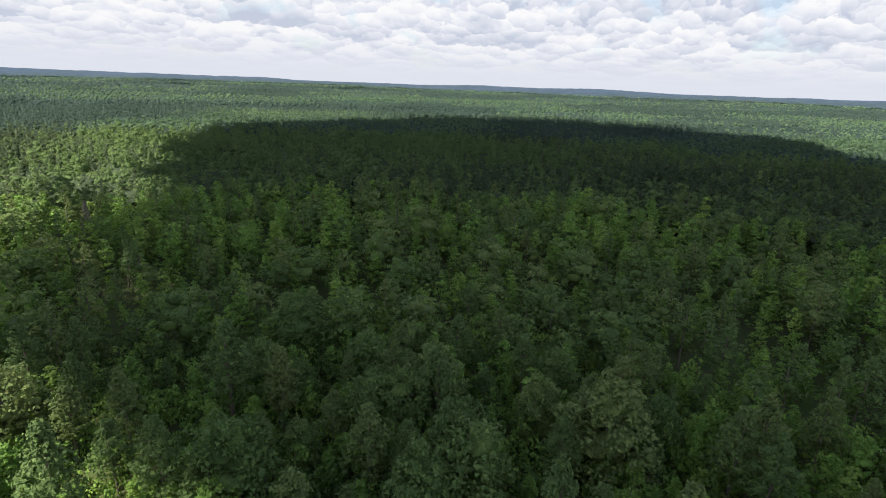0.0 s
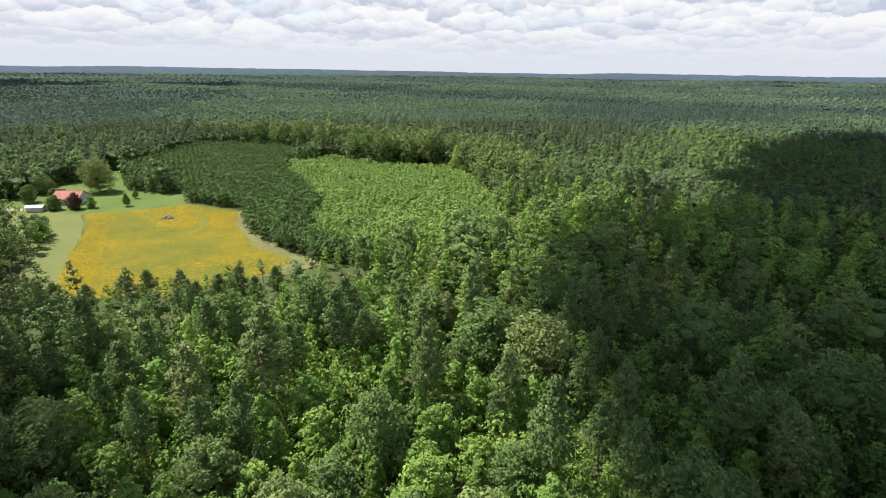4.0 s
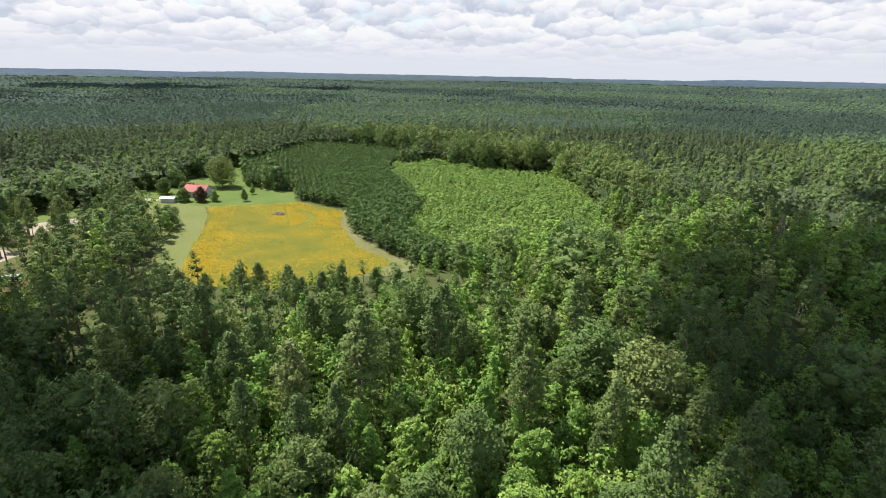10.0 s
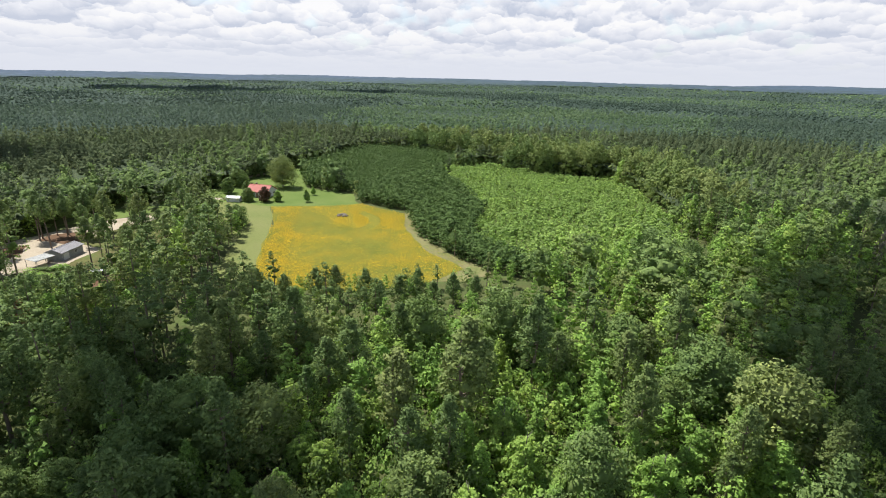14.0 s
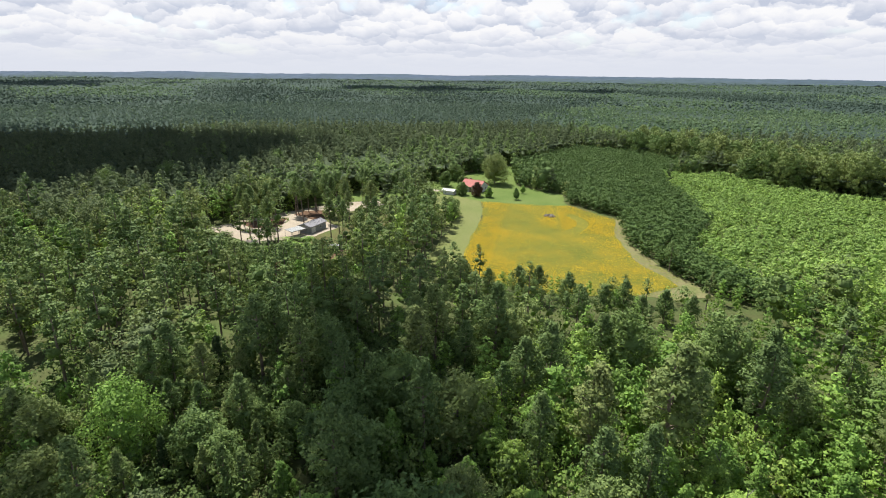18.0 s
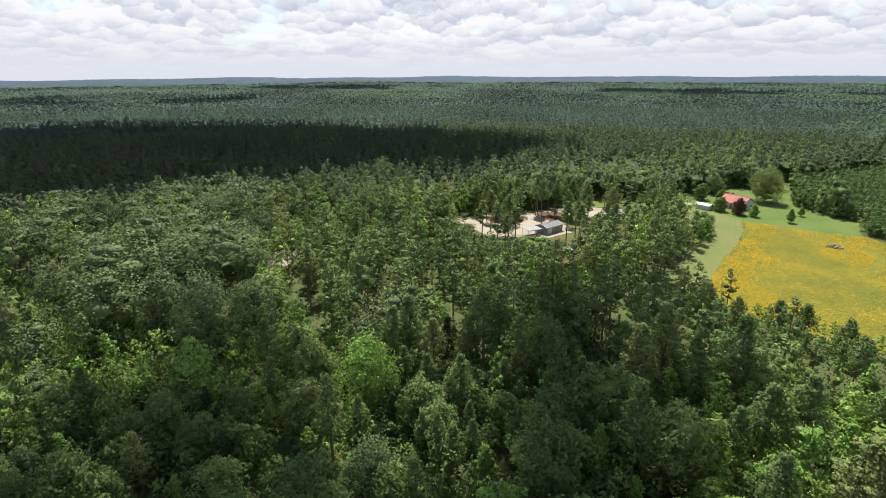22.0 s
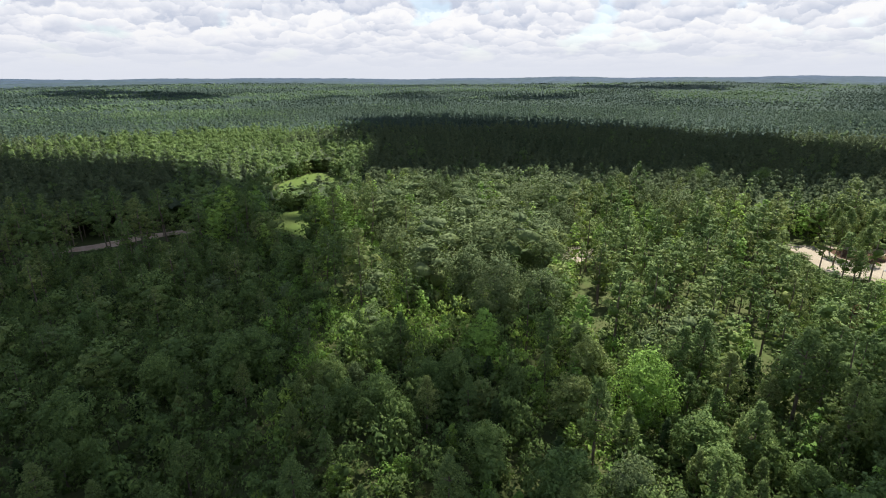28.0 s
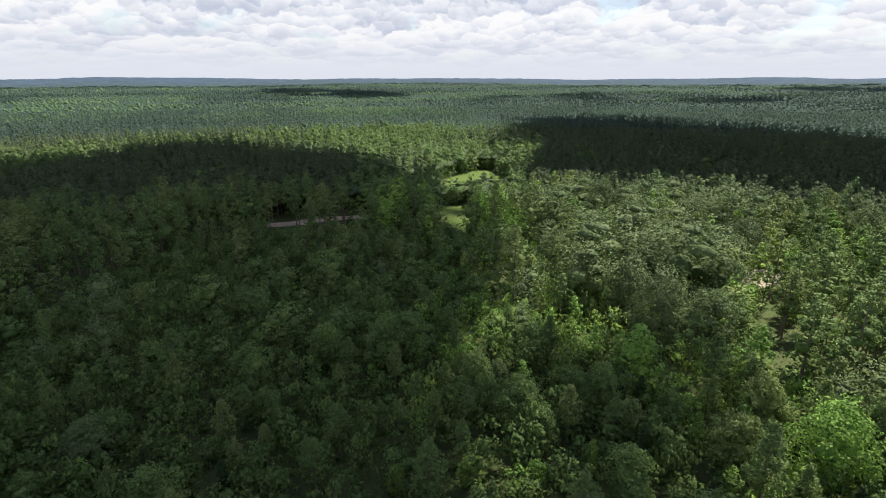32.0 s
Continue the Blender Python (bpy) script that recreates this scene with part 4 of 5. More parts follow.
def gap_sheet(name, r0, r1, rings, steps, height, mat):
    """An added sheet that fills the shaded gaps between the far crowns: rough and leafy, lower towards the clearings
    and open over them.
    """
    radii = np.geomspace(r0, r1, rings)
    az = np.radians(np.linspace(VIEW[0] - 4, VIEW[1] + 4, steps))
    A, R = np.meshgrid(az, radii)
    P2 = np.stack([-np.sin(A) * R, np.cos(A) * R], -1).reshape(-1, 2)
    P2 += rng.uniform(-1, 1, P2.shape) * 0.3 * r0 * 0.008
    z = rise(P2) + height + rng.uniform(-1.4, 1.4, len(P2)) + 0.8 * wave(P2, 14, 6)
    z = np.minimum(z, rise(P2) + np.maximum(0.3, sight_cap(P2, 1.0) - 2.5))
    z = np.where(is_clear(P2, CLEAR + [PLANT, YOUNG]), -0.6, z)
    n = steps
    i, j = np.meshgrid(np.arange(rings - 1), np.arange(n - 1), indexing="ij")
    a = (i * n + j).ravel()
    Q = np.stack([a, a + 1, a + n + 1, a + n], 1)
    Q = Q[(z - rise(P2))[Q].min(1) > 4.0]
    tagged(new(name, mesh_of(name, np.c_[P2, z], [Q], mat, stands(P2))), "added dark leafy sheet filling the shaded gaps between far forest crowns", "forest", kind="stuff")


gap_sheet("far_lower_canopy", 246, 560, 90, 800, 8.0, M_GAPSHADE)
gap_sheet("distant_lower_canopy", 520, 2760, 150, 1000, 9.6, M_DISTGAPSHADE)


def hazed_canopy():
    """The canopy out to the horizon as one rough sheet of tree tops, with haze put into its colour."""
    radii = np.geomspace(2600, 4880, 60)
    az = np.radians(np.linspace(VIEW[0] - 4, VIEW[1] + 4, 620))
    A, R = np.meshgrid(az, radii)
    P2 = np.stack([-np.sin(A) * R, np.cos(A) * R], -1).reshape(-1, 2)
    P2 += rng.uniform(-5, 5, P2.shape)
    z = rise(P2) + 11 + rng.uniform(-2.5, 2.5, len(P2)) + 2.0 * wave(P2, 45, 6)
    V = np.c_[P2, z]
    n = len(az)
    i, j = np.meshgrid(np.arange(len(radii) - 1), np.arange(n - 1), indexing="ij")
    a = (i * n + j).ravel()
    Q = np.stack([a, a + 1, a + n + 1, a + n], 1)
    # painted haze: the tint moves towards blue with distance
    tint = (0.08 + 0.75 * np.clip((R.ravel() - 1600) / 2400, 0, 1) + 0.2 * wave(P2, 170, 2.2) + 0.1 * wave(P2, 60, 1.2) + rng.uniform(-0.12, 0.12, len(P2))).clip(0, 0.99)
    me = mesh_of("horizon_forest", V, [Q], M_FARHAZE, tint)
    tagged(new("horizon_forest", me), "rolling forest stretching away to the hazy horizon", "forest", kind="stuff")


# leaf green close in, haze blue farthest out
M_FARHAZE = foliage("hazed_canopy", [(0.0, (0.058, 0.089, 0.061)), (0.35, (0.050, 0.074, 0.081)), (1.0, (0.057, 0.081, 0.125))], 0.1, 0.9, grain=0.02, gloss=0.05, soft_way=0.5, stir=False)
hazed_canopy()

# planted pines in rows, and the cut-over block of bright saplings
ang = math.atan2(1.0, -0.28)
u, w = np.array([math.cos(ang), math.sin(ang)]), np.array([-math.sin(ang), math.cos(ang)])
g = np.stack(np.meshgrid(np.arange(-130, 130), np.arange(-70, 70)), -1).reshape(-1, 2)
ROWS = np.array([-30.0, 290.0]) + g[:, :1] * 2.5 * u + g[:, 1:] * 3.0 * w + rng.normal(size=(len(g), 2)) * 0.5
ROWS = ROWS[inside(PLANT, ROWS)]
scatter("pine_plantation", tree_templates("plant", 8, 8, 13, 0.6, 40, 0.4, 0.0, 0.34, hearts=3), np.c_[ROWS, np.zeros(len(ROWS))], rng.normal(1.0, 0.12, len(ROWS)), rng.uniform(0, 6.28, len(ROWS)),
        rng.uniform(0, 1, len(ROWS)), M_PLANT, "young planted pines in close dark green rows", "trees", wides=rng.uniform(1.25, 1.65, len(ROWS)))
SAP = spots(120, 420, 2.45)
SAP = SAP + rng.normal(size=SAP.shape) * 0.6
SAP = SAP[inside(YOUNG, SAP)]
scatter("sapling_block", tree_templates("young", 8, 6, 13, 0.5, 60, 0.45, 0.0, 0.4, hearts=3), np.c_[SAP, np.zeros(len(SAP))], rng.uniform(0.6, 1.3, len(SAP)) * (1 + 0.25 * wave(SAP, 6, 1.0)), rng.uniform(0, 6.28, len(SAP)),
        (0.45 + 0.3 * wave(SAP, 20, 3.0) + rng.uniform(-0.2, 0.2, len(SAP))).clip(0, 0.99), M_YOUNG, "bright green saplings regrowing in a cut-over block", "saplings")
# ---- the homestead ----


def box(bm, x0, y0, z0, x1, y1, z1):
    """Adds a box to bm."""
    v = [bm.verts.new(c) for c in ((x0, y0, z0), (x1, y0, z0), (x1, y1, z0), (x0, y1, z0), (x0, y0, z1), (x1, y0, z1), (x1, y1, z1), (x0, y1, z1))]
    for f in ((0, 3, 2, 1), (4, 5, 6, 7), (0, 1, 5, 4), (1, 2, 6, 5), (2, 3, 7, 6), (3, 0, 4, 7)):
        bm.faces.new([v[i] for i in f])
    return bm


def boxed(name, mat, parent, *b, label=""):
    return part(name, box(bmesh.new(), *b), mat, parent, label)


def roof_slope(bm, x0, x1, y0, z0, y1, z1, thick=0.14, ribs=0):
    """A pitched slab from the eave (y0, z0) to the ridge (y1, z1), with standing ribs."""
    v = [bm.verts.new(c) for c in ((x0, y0, z0), (x1, y0, z0), (x1, y1, z1), (x0, y1, z1), (x0, y0, z0 + thick), (x1, y0, z0 + thick), (x1, y1, z1 + thick), (x0, y1, z1 + thick))]
    for f in ((0, 3, 2, 1), (4, 5, 6, 7), (0, 1, 5, 4), (1, 2, 6, 5), (2, 3, 7, 6), (3, 0, 4, 7)):
        bm.faces.new([v[i] for i in f])
    for k in range(ribs):
        x = x0 + (k + 0.5) * (x1 - x0) / ribs
        w = [bm.verts.new(c) for c in ((x - 0.03, y0, z0 + thick), (x + 0.03, y0, z0 + thick), (x + 0.03, y1, z1 + thick), (x - 0.03, y1, z1 + thick),
                                       (x - 0.02, y0, z0 + thick + 0.05), (x + 0.02, y0, z0 + thick + 0.05), (x + 0.02, y1, z1 + thick + 0.05), (x - 0.02, y1, z1 + thick + 0.05))]
        for f in ((4, 5, 6, 7), (0, 1, 5, 4), (1, 2, 6, 5), (2, 3, 7, 6), (3, 0, 4, 7)):
            bm.faces.new([w[i] for i in f])
    return bm


def gable_wall(bm, x0, x1, half, eave, ridge):
    """A gable end: a pentagon of the wall's thickness."""
    ring = ((-half, 0), (half, 0), (half, eave), (0, ridge), (-half, eave))
    a = [bm.verts.new((x0, y, z)) for y, z in ring]
    b = [bm.verts.new((x1, y, z)) for y, z in ring]
    bm.faces.new(a[::-1])
    bm.faces.new(b)
    for i in range(5):
        j = (i + 1) % 5
        bm.faces.new((a[i], a[j], b[j], b[i]))
    return bm


def window(name, parent, x, y, z, w, h, face):
    """A framed pane on a wall; face is the outward axis: +x, -x or -y."""
    sx, sy = {"+x": (1, 0), "-x": (-1, 0), "-y": (0, -1), "+y": (0, 1)}[face]
    d = 0.05
    bm = bmesh.new()
    for a0, a1, z0, z1 in ((-w / 2 - 0.08, w / 2 + 0.08, -0.08, 0), (-w / 2 - 0.08, w / 2 + 0.08, h, h + 0.08), (-w / 2 - 0.08, -w / 2, 0, h), (w / 2, w / 2 + 0.08, 0, h), (-0.03, 0.03, 0, h)):
        if sx:
            box(bm, min(x, x + sx * d), y + a0, z + z0, max(x, x + sx * d), y + a1, z + z1)
        else:
            box(bm, x + a0, min(y, y + sy * d), z + z0, x + a1, max(y, y + sy * d), z + z1)
    frame_ob = part(name, bm, M_WHITE, parent)
    bm = bmesh.new()
    if sx:
        box(bm, min(x, x + sx * 0.02), y - w / 2, z, max(x, x + sx * 0.02), y + w / 2, z + h)
    else:
        box(bm, x - w / 2, min(y, y + sy * 0.02), z, x + w / 2, max(y, y + sy * 0.02), z + h)
    part("pane", bm, M_GLASS, frame_ob, "dark reflecting glass")
    return frame_ob


def gable_building(name, label, category, place, length, half, eave, ridge, wall_mat, roof_mat, ribs, windows=(), door=None):
    """A house or barn: long walls, two gable ends, two roof slopes, ridge cap, windows and door. The ridge runs along its x."""
    top = tagged(new(name), label, category)
    top.matrix_basis = place
    L = length / 2
    boxed("long_wall", wall_mat, top, -L, -half, 0, L, -half + 0.18, eave)
    boxed("long_wall", wall_mat, top, -L, half - 0.18, 0, L, half, eave)
    for s in (-1, 1):
        part("gable_wall", gable_wall(bmesh.new(), s * L - 0.09 * s - 0.09, s * L - 0.09 * s + 0.09, half - 0.2, eave, ridge - 0.15), wall_mat, top)
    over = 0.45
    drop = (ridge - eave) / half * over
    part("roof", roof_slope(bmesh.new(), -L - over, L + over, -half - over, eave - drop + 0.02, 0, ridge, ribs=ribs), roof_mat, top)
    part("roof", roof_slope(bmesh.new(), -L - over, L + over, half + over, eave - drop + 0.02, 0, ridge, ribs=ribs), roof_mat, top)
    boxed("ridge_cap", roof_mat, top, -L - over, -0.16, ridge + 0.1, L + over, 0.16, ridge + 0.2)
    for x, y, z, w, h, face in windows:
        window("window", top, x, y, z, w, h, face)
    if door:
        x, y, w, h, face = door
        d = boxed("door", M_WOOD if wall_mat is M_WALL else M_WHITE, top, *((x - 0.04, y - w / 2, 0.02, x + 0.06, y + w / 2, h) if face == "+x" else (x - w / 2, y - 0.06, 0.02, x + w / 2, y + 0.04, h)))
        boxed("door_handle", M_DARK, d, *((x + 0.06, y + w / 2 - 0.2, 1.0, x + 0.12, y + w / 2 - 0.1, 1.06) if face == "+x" else (x + w / 2 - 0.2, y - 0.12, 1.0, x + w / 2 - 0.1, y - 0.06, 1.06)))
    return top


house = gable_building("house", "small pale-sided house with a bright red metal roof on the lawn", "house", pose(-115.6, 259.4, 0.05, 0, 0, -9), 11.6, 4.9, 2.8, 5.5, M_WALL, M_REDROOF, 16,
                       [(5.8, -2.2, 0.9, 1.1, 1.3, "+x"), (5.8, 2.0, 0.9, 1.1, 1.3, "+x"), (-3.2, -4.9, 0.9, 1.4, 1.3, "-y"), (3.4, -4.9, 0.9, 1.4, 1.3, "-y")], (0.4, -4.9, 1.0, 2.05, "-y"))
boxed("chimney", M_ROCK, house, -3.4, 0.6, 4.6, -2.7, 1.3, 6.3, label="grey block chimney")
barn = gable_building("metal_barn", "long low grey metal barn at the edge of the gravel yard", "barn", pose(-142.2, 159.0, 0.05, 0, 0, 92), 9.8, 2.7, 2.7, 3.6, M_GREYWALL, M_GREYMETAL, 14,
                      [(1.5, -2.7, 1.0, 1.0, 0.9, "-y")], (-3.0, -2.7, 2.4, 2.2, "-y"))
shed = gable_building("white_shed", "low white metal shed beside the gravel drive", "shed", pose(-123.4, 244.6, 0.05, 0, 0, -2), 6.4, 1.7, 2.0, 2.6, M_WHITE, M_WHITE, 8, [], (1.2, -1.7, 1.6, 1.8, "-y"))


def carport(place, length, width, height, label):
    """An open shelter: flat ribbed roof with fascia on six posts."""
    top = tagged(new("carport"), label, "carport")
    top.matrix_basis = place
    part("roof", roof_slope(bmesh.new(), -length / 2, length / 2, -width / 2, height, width / 2, height + 0.25, 0.1, 10), M_GREYWALL, top)
    for x in (-length / 2 + 0.15, 0, length / 2 - 0.15):
        for y in (-width / 2 + 0.12, width / 2 - 0.12):
            boxed("post", M_GREYMETAL, top, x - 0.05, y - 0.05, 0, x + 0.05, y + 0.05, height + 0.05)
    boxed("fascia", M_GREYMETAL, top, -length / 2, -width / 2 - 0.04, height - 0.12, length / 2, -width / 2 - 0.004, height + 0.1)
    return top


carport(pose(-143.0, 149.8, 0.05, 0, 0, 78), 6.6, 4.4, 2.4, "pale grey flat-roofed carport next to the metal barn")


def trailer(place):
    """A dark enclosed trailer on two wheels with a drawbar."""
    top = tagged(new("trailer"), "black enclosed trailer parked under the pines", "trailer")
    top.matrix_basis = place
    bm = box(bmesh.new(), -2.6, -1.15, 0.55, 2.6, 1.15, 2.5)
    bmesh.ops.bevel(bm, geom=bm.edges[:], offset=0.12, segments=2, affect="EDGES")
    part("body", bm, M_DARK, top)
    boxed("roof_panel", M_GREYWALL, top, -2.45, -1.0, 2.504, 2.45, 1.0, 2.55, label="dull grey roof panel")
    boxed("drawbar", M_DARK, top, 2.5, -0.08, 0.5, 3.8, 0.08, 0.62)
    for s in (-1, 1):
        bm = bmesh.new()
        bmesh.ops.create_cone(bm, cap_ends=True, segments=16, radius1=0.36, radius2=0.36, depth=0.24, matrix=pose(-0.2, s * 1.22, 0.36, 90))
        w = part("wheel", bm, M_DARK, top)
        bm = bmesh.new()
        bmesh.ops.create_cone(bm, cap_ends=True, segments=12, radius1=0.2, radius2=0.16, depth=0.06, matrix=pose(-0.2, s * 1.36, 0.36, 90))
        part("rim", bm, M_GREYMETAL, w)
    return top


trailer(pose(-118.6, 141.0, 0.0, 0, 0, 28))


def rock_pile(x, y):
    top = tagged(new("rock_pile"), "low heap of grey rocks and brush in the flower field", "rocks")
    top.matrix_basis = pose(x, y, 0.1)
    r = np.random.default_rng(5)
    for _ in range(34):
        a, d = r.uniform(0, 6.28), 2.9 * math.sqrt(r.uniform(0, 1))
        s = r.uniform(0.3, 0.75)
        bm = bmesh.new()
        bmesh.ops.create_icosphere(bm, subdivisions=1, radius=s)
        for v in bm.verts:
            v.co *= r.uniform(0.75, 1.2)
            v.co.z *= 0.7
            v.co += Vector((d * math.cos(a) * 0.8, d * math.sin(a) * 0.7, s * 0.4 + max(0, 0.7 - d * 0.25)))
        part("rock", bm, M_ROCK, top)
    return top


rock_pile(-64.5, 224.5)


def flowers():
    """Golden blooms in drifts over the meadow, each a tilted tuft."""
    r = np.random.default_rng(11)
    lo, hi = np.min(YELLOW, 0), np.max(YELLOW, 0)
    p = r.uniform(lo, hi, (260000, 2))
    p = p[inside(YELLOW, p)]
    edge = np.clip((p[:, 0] - (-96 + (235 - p[:, 1]) * 0.27)) / 16, 0, 1)
    dense = 0.2 + 0.5 * wave(p, 9.0, 2.0) + 0.12 * wave(p, 2.4, 5.0) + 0.35 * (edge > 0) * (edge < 0.55) + 0.25 * ((p[:, 1] > 205) & (p[:, 0] > -66))
    arc = np.abs(np.hypot(p[:, 0] + 66, p[:, 1] - 214) - 18) < 2.4
    dense = np.where(arc & (p[:, 0] > -58) & (p[:, 1] > 200), 0.04, dense)
    track = np.abs(p[:, 0] + 47 + (p[:, 1] - 180) * 0.32) < 0.9
    dense = np.where(track, dense * 0.4, dense)
    p = p[r.uniform(0, 1, len(p)) < np.clip(0.8 * dense, 0.03, 0.9)][:84000]
    n = len(p)
    c = np.c_[p, 0.13 + r.uniform(0.15, 0.35, n)]
    a = r.uniform(0, 6.28, n)
    s = r.uniform(0.075, 0.16, n)
    ux, uy = np.cos(a) * s, np.sin(a) * s
    t = r.uniform(-0.25, 0.25, (n, 2)) * s[:, None]
    V = np.stack([c + np.c_[-ux, -uy, t[:, 0]], c + np.c_[uy, -ux, t[:, 1]], c + np.c_[ux, uy, -t[:, 0]], c + np.c_[-uy, ux, -t[:, 1]]], 1).reshape(-1, 3)
    me = mesh_of("meadow_flowers", V, [np.arange(4 * n).reshape(n, 4)], M_FLOWER, np.repeat(r.uniform(0, 1, n), 4))
    tagged(new("meadow_flowers", me), "golden-yellow wildflowers blooming across the meadow", "flowers", kind="stuff")
    g = r.uniform(lo, hi, (60000, 2))
    g = g[(inside(YELLOW, g) | inside(MARGIN, g)) & (wave(g, 9.0, 2.0) + 0.5 * wave(g, 2.4, 5.0) < r.uniform(-0.5, 0.2, len(g)))][:16000]
    n = len(g)
    a, w = r.uniform(0, 6.28, n), r.uniform(0.12, 0.3, n)
    base = np.c_[g, 0.15 + r.uniform(0.02, 0.25, n)]
    ca, sa, up = np.cos(a) * w, np.sin(a) * w, r.uniform(-0.3, 0.3, (n, 3)) * w[:, None]
    V = np.stack([base + np.c_[-ca, -sa, up[:, 0]], base + np.c_[ca, -sa * 0.4, up[:, 1]], base + np.c_[sa, ca, up[:, 2]]], 1).reshape(-1, 3)
    me = mesh_of("meadow_grass", V, [np.arange(3 * n).reshape(n, 3)], M_TUFT, np.repeat(r.uniform(0, 1, n), 3))
    tagged(new("meadow_grass", me), "tall green grass tufts among the meadow flowers", "grass", kind="stuff")


flowers()

# ---- single trees that stand out ----
STAND = [
    ("oak", -112.5, 281.5, 16.0, 8.4, "big round shade tree on the lawn behind the house", None, 0.16),
    ("oak", -117.0, 246.0, 6.4, 3.3, "dark green round tree in front of the house", None, 0.05),
    ("oak", -108.6, 246.2, 7.0, 3.0, "dark purple-leaved tree in front of the house", M_PURPLE, 0.05),
    ("gum", -102.6, 247.5, 5.6, 2.4, "small light green tree beside the house", M_YOUNG, 0.1),
    ("oak", -137.0, 280.0, 9.0, 5.4, "broad spreading tree behind the house", None, 0.15),
    ("oak", -134.5, 262.0, 8.0, 3.6, "round green tree beside the gravel drive", None, 0.1),
    ("oak", -129.0, 272.0, 4.2, 2.4, "low round shrub behind the house", None, 0.02),
    ("gum", -88.4, 249.0, 5.6, 1.9, "young light green tree on the lawn", M_YOUNG, 0.2),
    ("gum", -90.0, 264.4, 4.2, 1.4, "thin young tree on the lawn", M_GUM, 0.2),
    ("oak", -103.5, 205.0, 8.0, 4.2, "round dark tree at the edge of the mown strip", None, 0.05),
    ("gum", 79.0, 318.0, 15.0, 4.6, "light green tree standing at the sapling block's corner", M_YOUNG, 0.05),
    ("gum", 122.0, 167.0, 18.0, 2.2, "tall pale grey dead tree above the canopy", M_GREYTWIG, 0.3),
    ("pine", -104.0, 99.5, 11.5, 3.0, "dying pine with brown needles among green trees", M_DEADLEAF, 0.3),
    ("oak", 50.0, 160.0, 15.5, 8.0, "massive dark round oak before the sapling block", None, 0.1),
    ("oak", 60.0, 156.0, 14.0, 7.0, "massive dark round oak before the sapling block", None, 0.1),
    ("pale", -81.5, 42.0, 15.0, 6.4, "broad sunlit yellow-green tree above the brush", M_GUM, 0.1),
    ("oak", -251.0, -52.5, 8.0, 5.0, "dark round tree standing on the small lawn", None, 0.02),
    ("oak", -236.0, -74.0, 15.0, 7.0, "big oak shading the clay track", None, 0.15),
    ("oak", -226.0, -66.0, 13.0, 6.0, "big oak shading the clay track", None, 0.15),
    ("pale", -190.0, 168.0, 15.5, 7.5, "pale round hardwood above the pines", None, 0.1),
    ("oak", -246.0, 176.0, 16.0, 8.0, "round hardwood crown above the pines", None, 0.1),
    ("oak", -252.0, 147.0, 16.0, 8.0, "round hardwood crown above the pines", None, 0.1),
    ("gum", 87.0, 299.0, 13.0, 2.6, "grey bare-limbed dead tree at the wood's edge", M_GREYTWIG, 0.2),
]
for i, (kind, x, y, h, rad, label, leaves, base) in enumerate(STAND):
    spec = dict(KINDS[kind], h=h, r=rad, base=base)
    ob = tree_thing(kind, 40 + i, spec, {"pine": "pine_tree", "gum": "young_tree", "oak": "shade_tree", "pale": "shade_tree"}[kind], label, "", leaves)
    ob.matrix_basis = pose(x, y, 0, 0, 0, 37 * i)

YARD_PINES = [(-163.3, 173.3), (-165.0, 176.5), (-152.9, 166.0), (-162.4, 180.4), (-159.3, 182.0), (-156.6, 178.4), (-153.2, 181.6), (-149.6, 180.7), (-166.5, 160.7), (-168.2, 165.8), (-150.3, 190.0), (-172.0, 157.0),
              (-160.0, 156.0), (-166.0, 151.0), (-145.0, 184.0), (-170.0, 150.0), (-150.0, 142.0), (-146.0, 140.0), (-157.0, 140.5), (-148.0, 206.0), (-155.0, 212.0), (-166.0, 205.0), (-144.0, 172.0), (-134.0, 172.0),
              (-130.0, 160.0), (-126.0, 150.0), (-128.0, 180.0), (-120.0, 165.0), (-122.0, 152.0), (-114.0, 150.0), (-113.0, 160.0), (-134.0, 186.0), (-110.0, 146.0), (-131.0, 124.0), (-116.0, 172.0), (-140.0, 178.0)]
tall = [tree_thing("pine", 80 + i, dict(KINDS["pine"], h=16.5, r=3.3, base=0.58), None, "tall yard pine with a long bare trunk", "tall pines of the gravel yard") for i in range(4)]
for i, (x, y) in enumerate(YARD_PINES):
    m = pose(x, y, 0, 0, 0, 77 * i)
    ob = tall[i] if i < 4 else copy_thing(tall[i % 4], m)
    ob.matrix_basis = m
    s = rng.uniform(0.82, 1.1)
    ob.scale = (s, s, s)
broad = [tree_thing("pale", 70 + i, dict(KINDS["pale"], h=15.5, r=6.6 + 0.5 * i, base=0.12), "broad_oak", "broad pale grey-green hardwood with a lumpy domed crown", "broad hardwoods above the brush") for i in range(4)]
for i, (x, y) in enumerate(BROAD):
    m = pose(x, y, 0, 0, 0, 63 * i)
    ob = broad[i] if i < 4 else copy_thing(broad[i % 4], m)
    ob.matrix_basis = m
    s = rng.uniform(0.85, 1.15)
    ob.scale = (s * rng.uniform(0.9, 1.15), s * rng.uniform(0.9, 1.15), s)
FIELD_PINES = [(-47.8, 133.0), (-42.3, 133.5), (-34.0, 132.0), (-24.3, 131.0), (-20.0, 135.0), (-10.0, 135.5), (-63.0, 130.0), (-15.0, 131.0), (-29.5, 129.0), (-55.0, 128.0), (-4.0, 137.0), (-68.0, 132.0)]
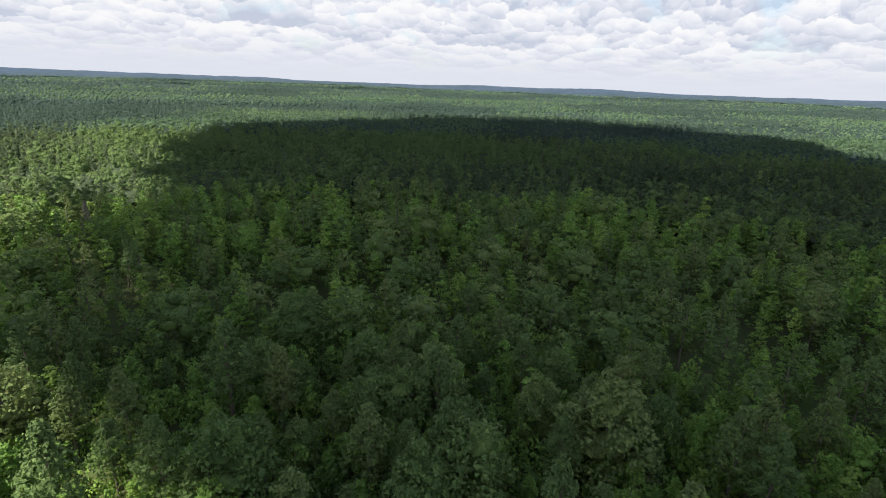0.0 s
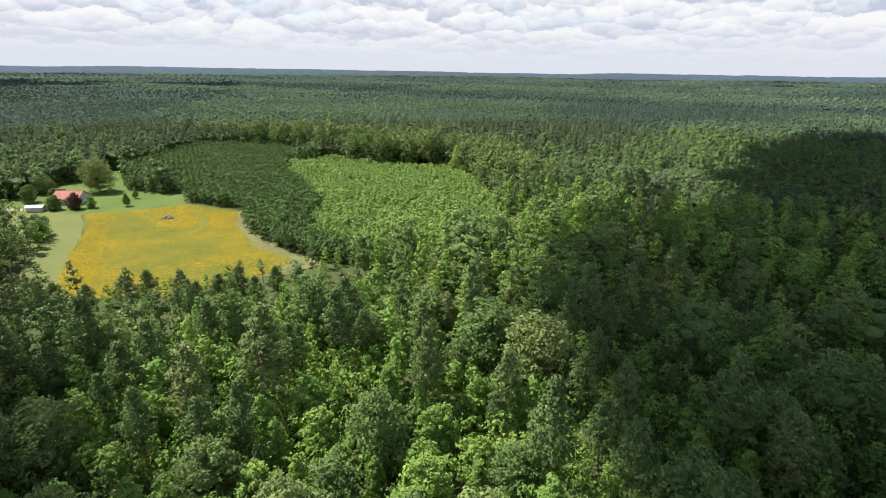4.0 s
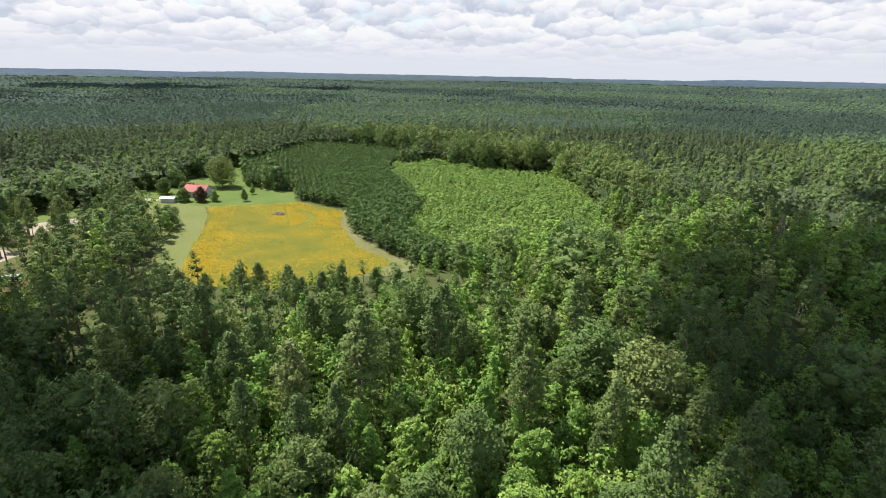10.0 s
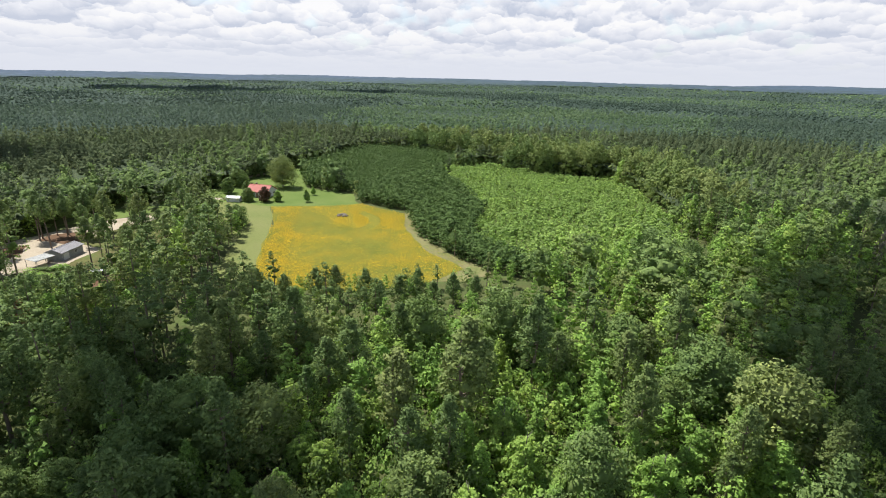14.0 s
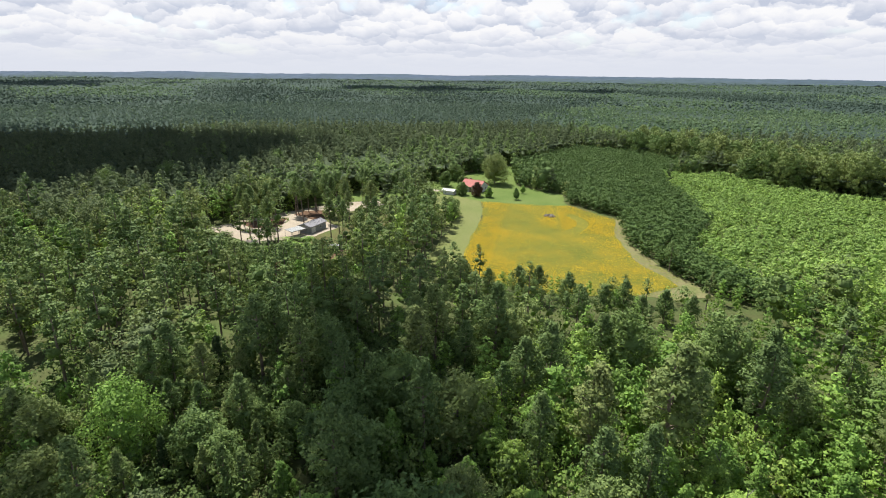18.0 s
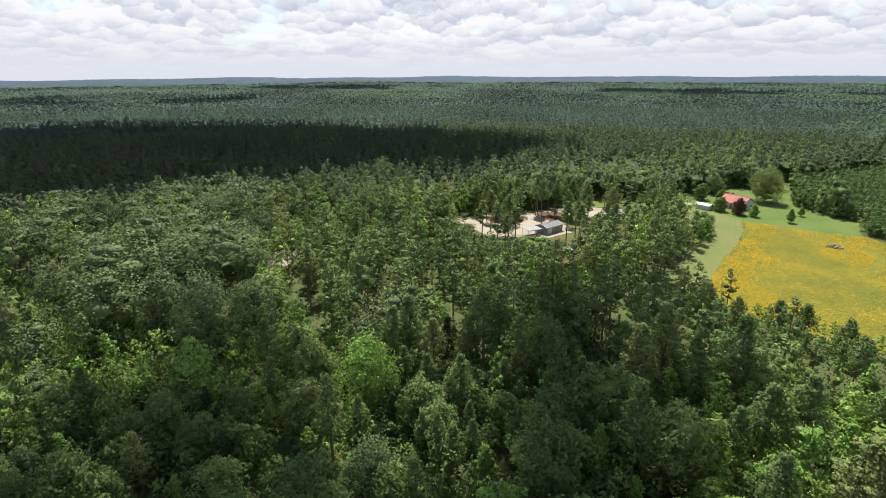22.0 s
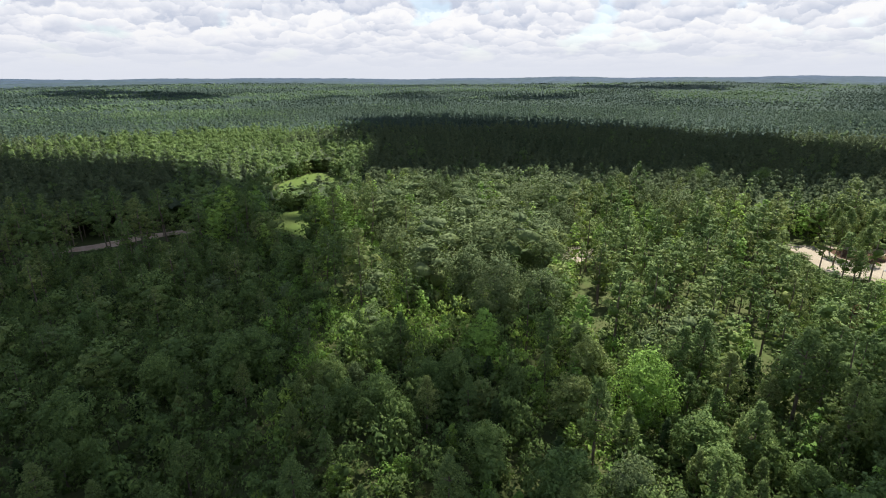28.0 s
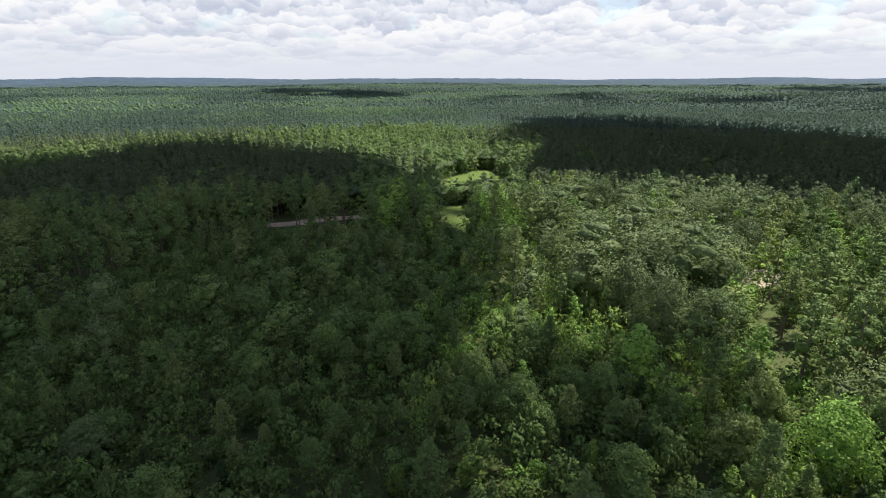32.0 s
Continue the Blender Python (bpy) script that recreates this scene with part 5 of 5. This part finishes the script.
edge = [tree_thing("pine", 90 + i, dict(KINDS["pine"], h=9.2, r=3.1, base=0.16), None, "bushy young pine at the flower field's edge", "pines along the flower field") for i in range(3)]
for i, (x, y) in enumerate(FIELD_PINES):
    m = pose(x, y, 0, 0, 0, 51 * i)
    ob = edge[i] if i < 3 else copy_thing(edge[i % 3], m)
    ob.matrix_basis = m
    s = rng.uniform(0.85, 1.15)
    ob.scale = (s, s, s)

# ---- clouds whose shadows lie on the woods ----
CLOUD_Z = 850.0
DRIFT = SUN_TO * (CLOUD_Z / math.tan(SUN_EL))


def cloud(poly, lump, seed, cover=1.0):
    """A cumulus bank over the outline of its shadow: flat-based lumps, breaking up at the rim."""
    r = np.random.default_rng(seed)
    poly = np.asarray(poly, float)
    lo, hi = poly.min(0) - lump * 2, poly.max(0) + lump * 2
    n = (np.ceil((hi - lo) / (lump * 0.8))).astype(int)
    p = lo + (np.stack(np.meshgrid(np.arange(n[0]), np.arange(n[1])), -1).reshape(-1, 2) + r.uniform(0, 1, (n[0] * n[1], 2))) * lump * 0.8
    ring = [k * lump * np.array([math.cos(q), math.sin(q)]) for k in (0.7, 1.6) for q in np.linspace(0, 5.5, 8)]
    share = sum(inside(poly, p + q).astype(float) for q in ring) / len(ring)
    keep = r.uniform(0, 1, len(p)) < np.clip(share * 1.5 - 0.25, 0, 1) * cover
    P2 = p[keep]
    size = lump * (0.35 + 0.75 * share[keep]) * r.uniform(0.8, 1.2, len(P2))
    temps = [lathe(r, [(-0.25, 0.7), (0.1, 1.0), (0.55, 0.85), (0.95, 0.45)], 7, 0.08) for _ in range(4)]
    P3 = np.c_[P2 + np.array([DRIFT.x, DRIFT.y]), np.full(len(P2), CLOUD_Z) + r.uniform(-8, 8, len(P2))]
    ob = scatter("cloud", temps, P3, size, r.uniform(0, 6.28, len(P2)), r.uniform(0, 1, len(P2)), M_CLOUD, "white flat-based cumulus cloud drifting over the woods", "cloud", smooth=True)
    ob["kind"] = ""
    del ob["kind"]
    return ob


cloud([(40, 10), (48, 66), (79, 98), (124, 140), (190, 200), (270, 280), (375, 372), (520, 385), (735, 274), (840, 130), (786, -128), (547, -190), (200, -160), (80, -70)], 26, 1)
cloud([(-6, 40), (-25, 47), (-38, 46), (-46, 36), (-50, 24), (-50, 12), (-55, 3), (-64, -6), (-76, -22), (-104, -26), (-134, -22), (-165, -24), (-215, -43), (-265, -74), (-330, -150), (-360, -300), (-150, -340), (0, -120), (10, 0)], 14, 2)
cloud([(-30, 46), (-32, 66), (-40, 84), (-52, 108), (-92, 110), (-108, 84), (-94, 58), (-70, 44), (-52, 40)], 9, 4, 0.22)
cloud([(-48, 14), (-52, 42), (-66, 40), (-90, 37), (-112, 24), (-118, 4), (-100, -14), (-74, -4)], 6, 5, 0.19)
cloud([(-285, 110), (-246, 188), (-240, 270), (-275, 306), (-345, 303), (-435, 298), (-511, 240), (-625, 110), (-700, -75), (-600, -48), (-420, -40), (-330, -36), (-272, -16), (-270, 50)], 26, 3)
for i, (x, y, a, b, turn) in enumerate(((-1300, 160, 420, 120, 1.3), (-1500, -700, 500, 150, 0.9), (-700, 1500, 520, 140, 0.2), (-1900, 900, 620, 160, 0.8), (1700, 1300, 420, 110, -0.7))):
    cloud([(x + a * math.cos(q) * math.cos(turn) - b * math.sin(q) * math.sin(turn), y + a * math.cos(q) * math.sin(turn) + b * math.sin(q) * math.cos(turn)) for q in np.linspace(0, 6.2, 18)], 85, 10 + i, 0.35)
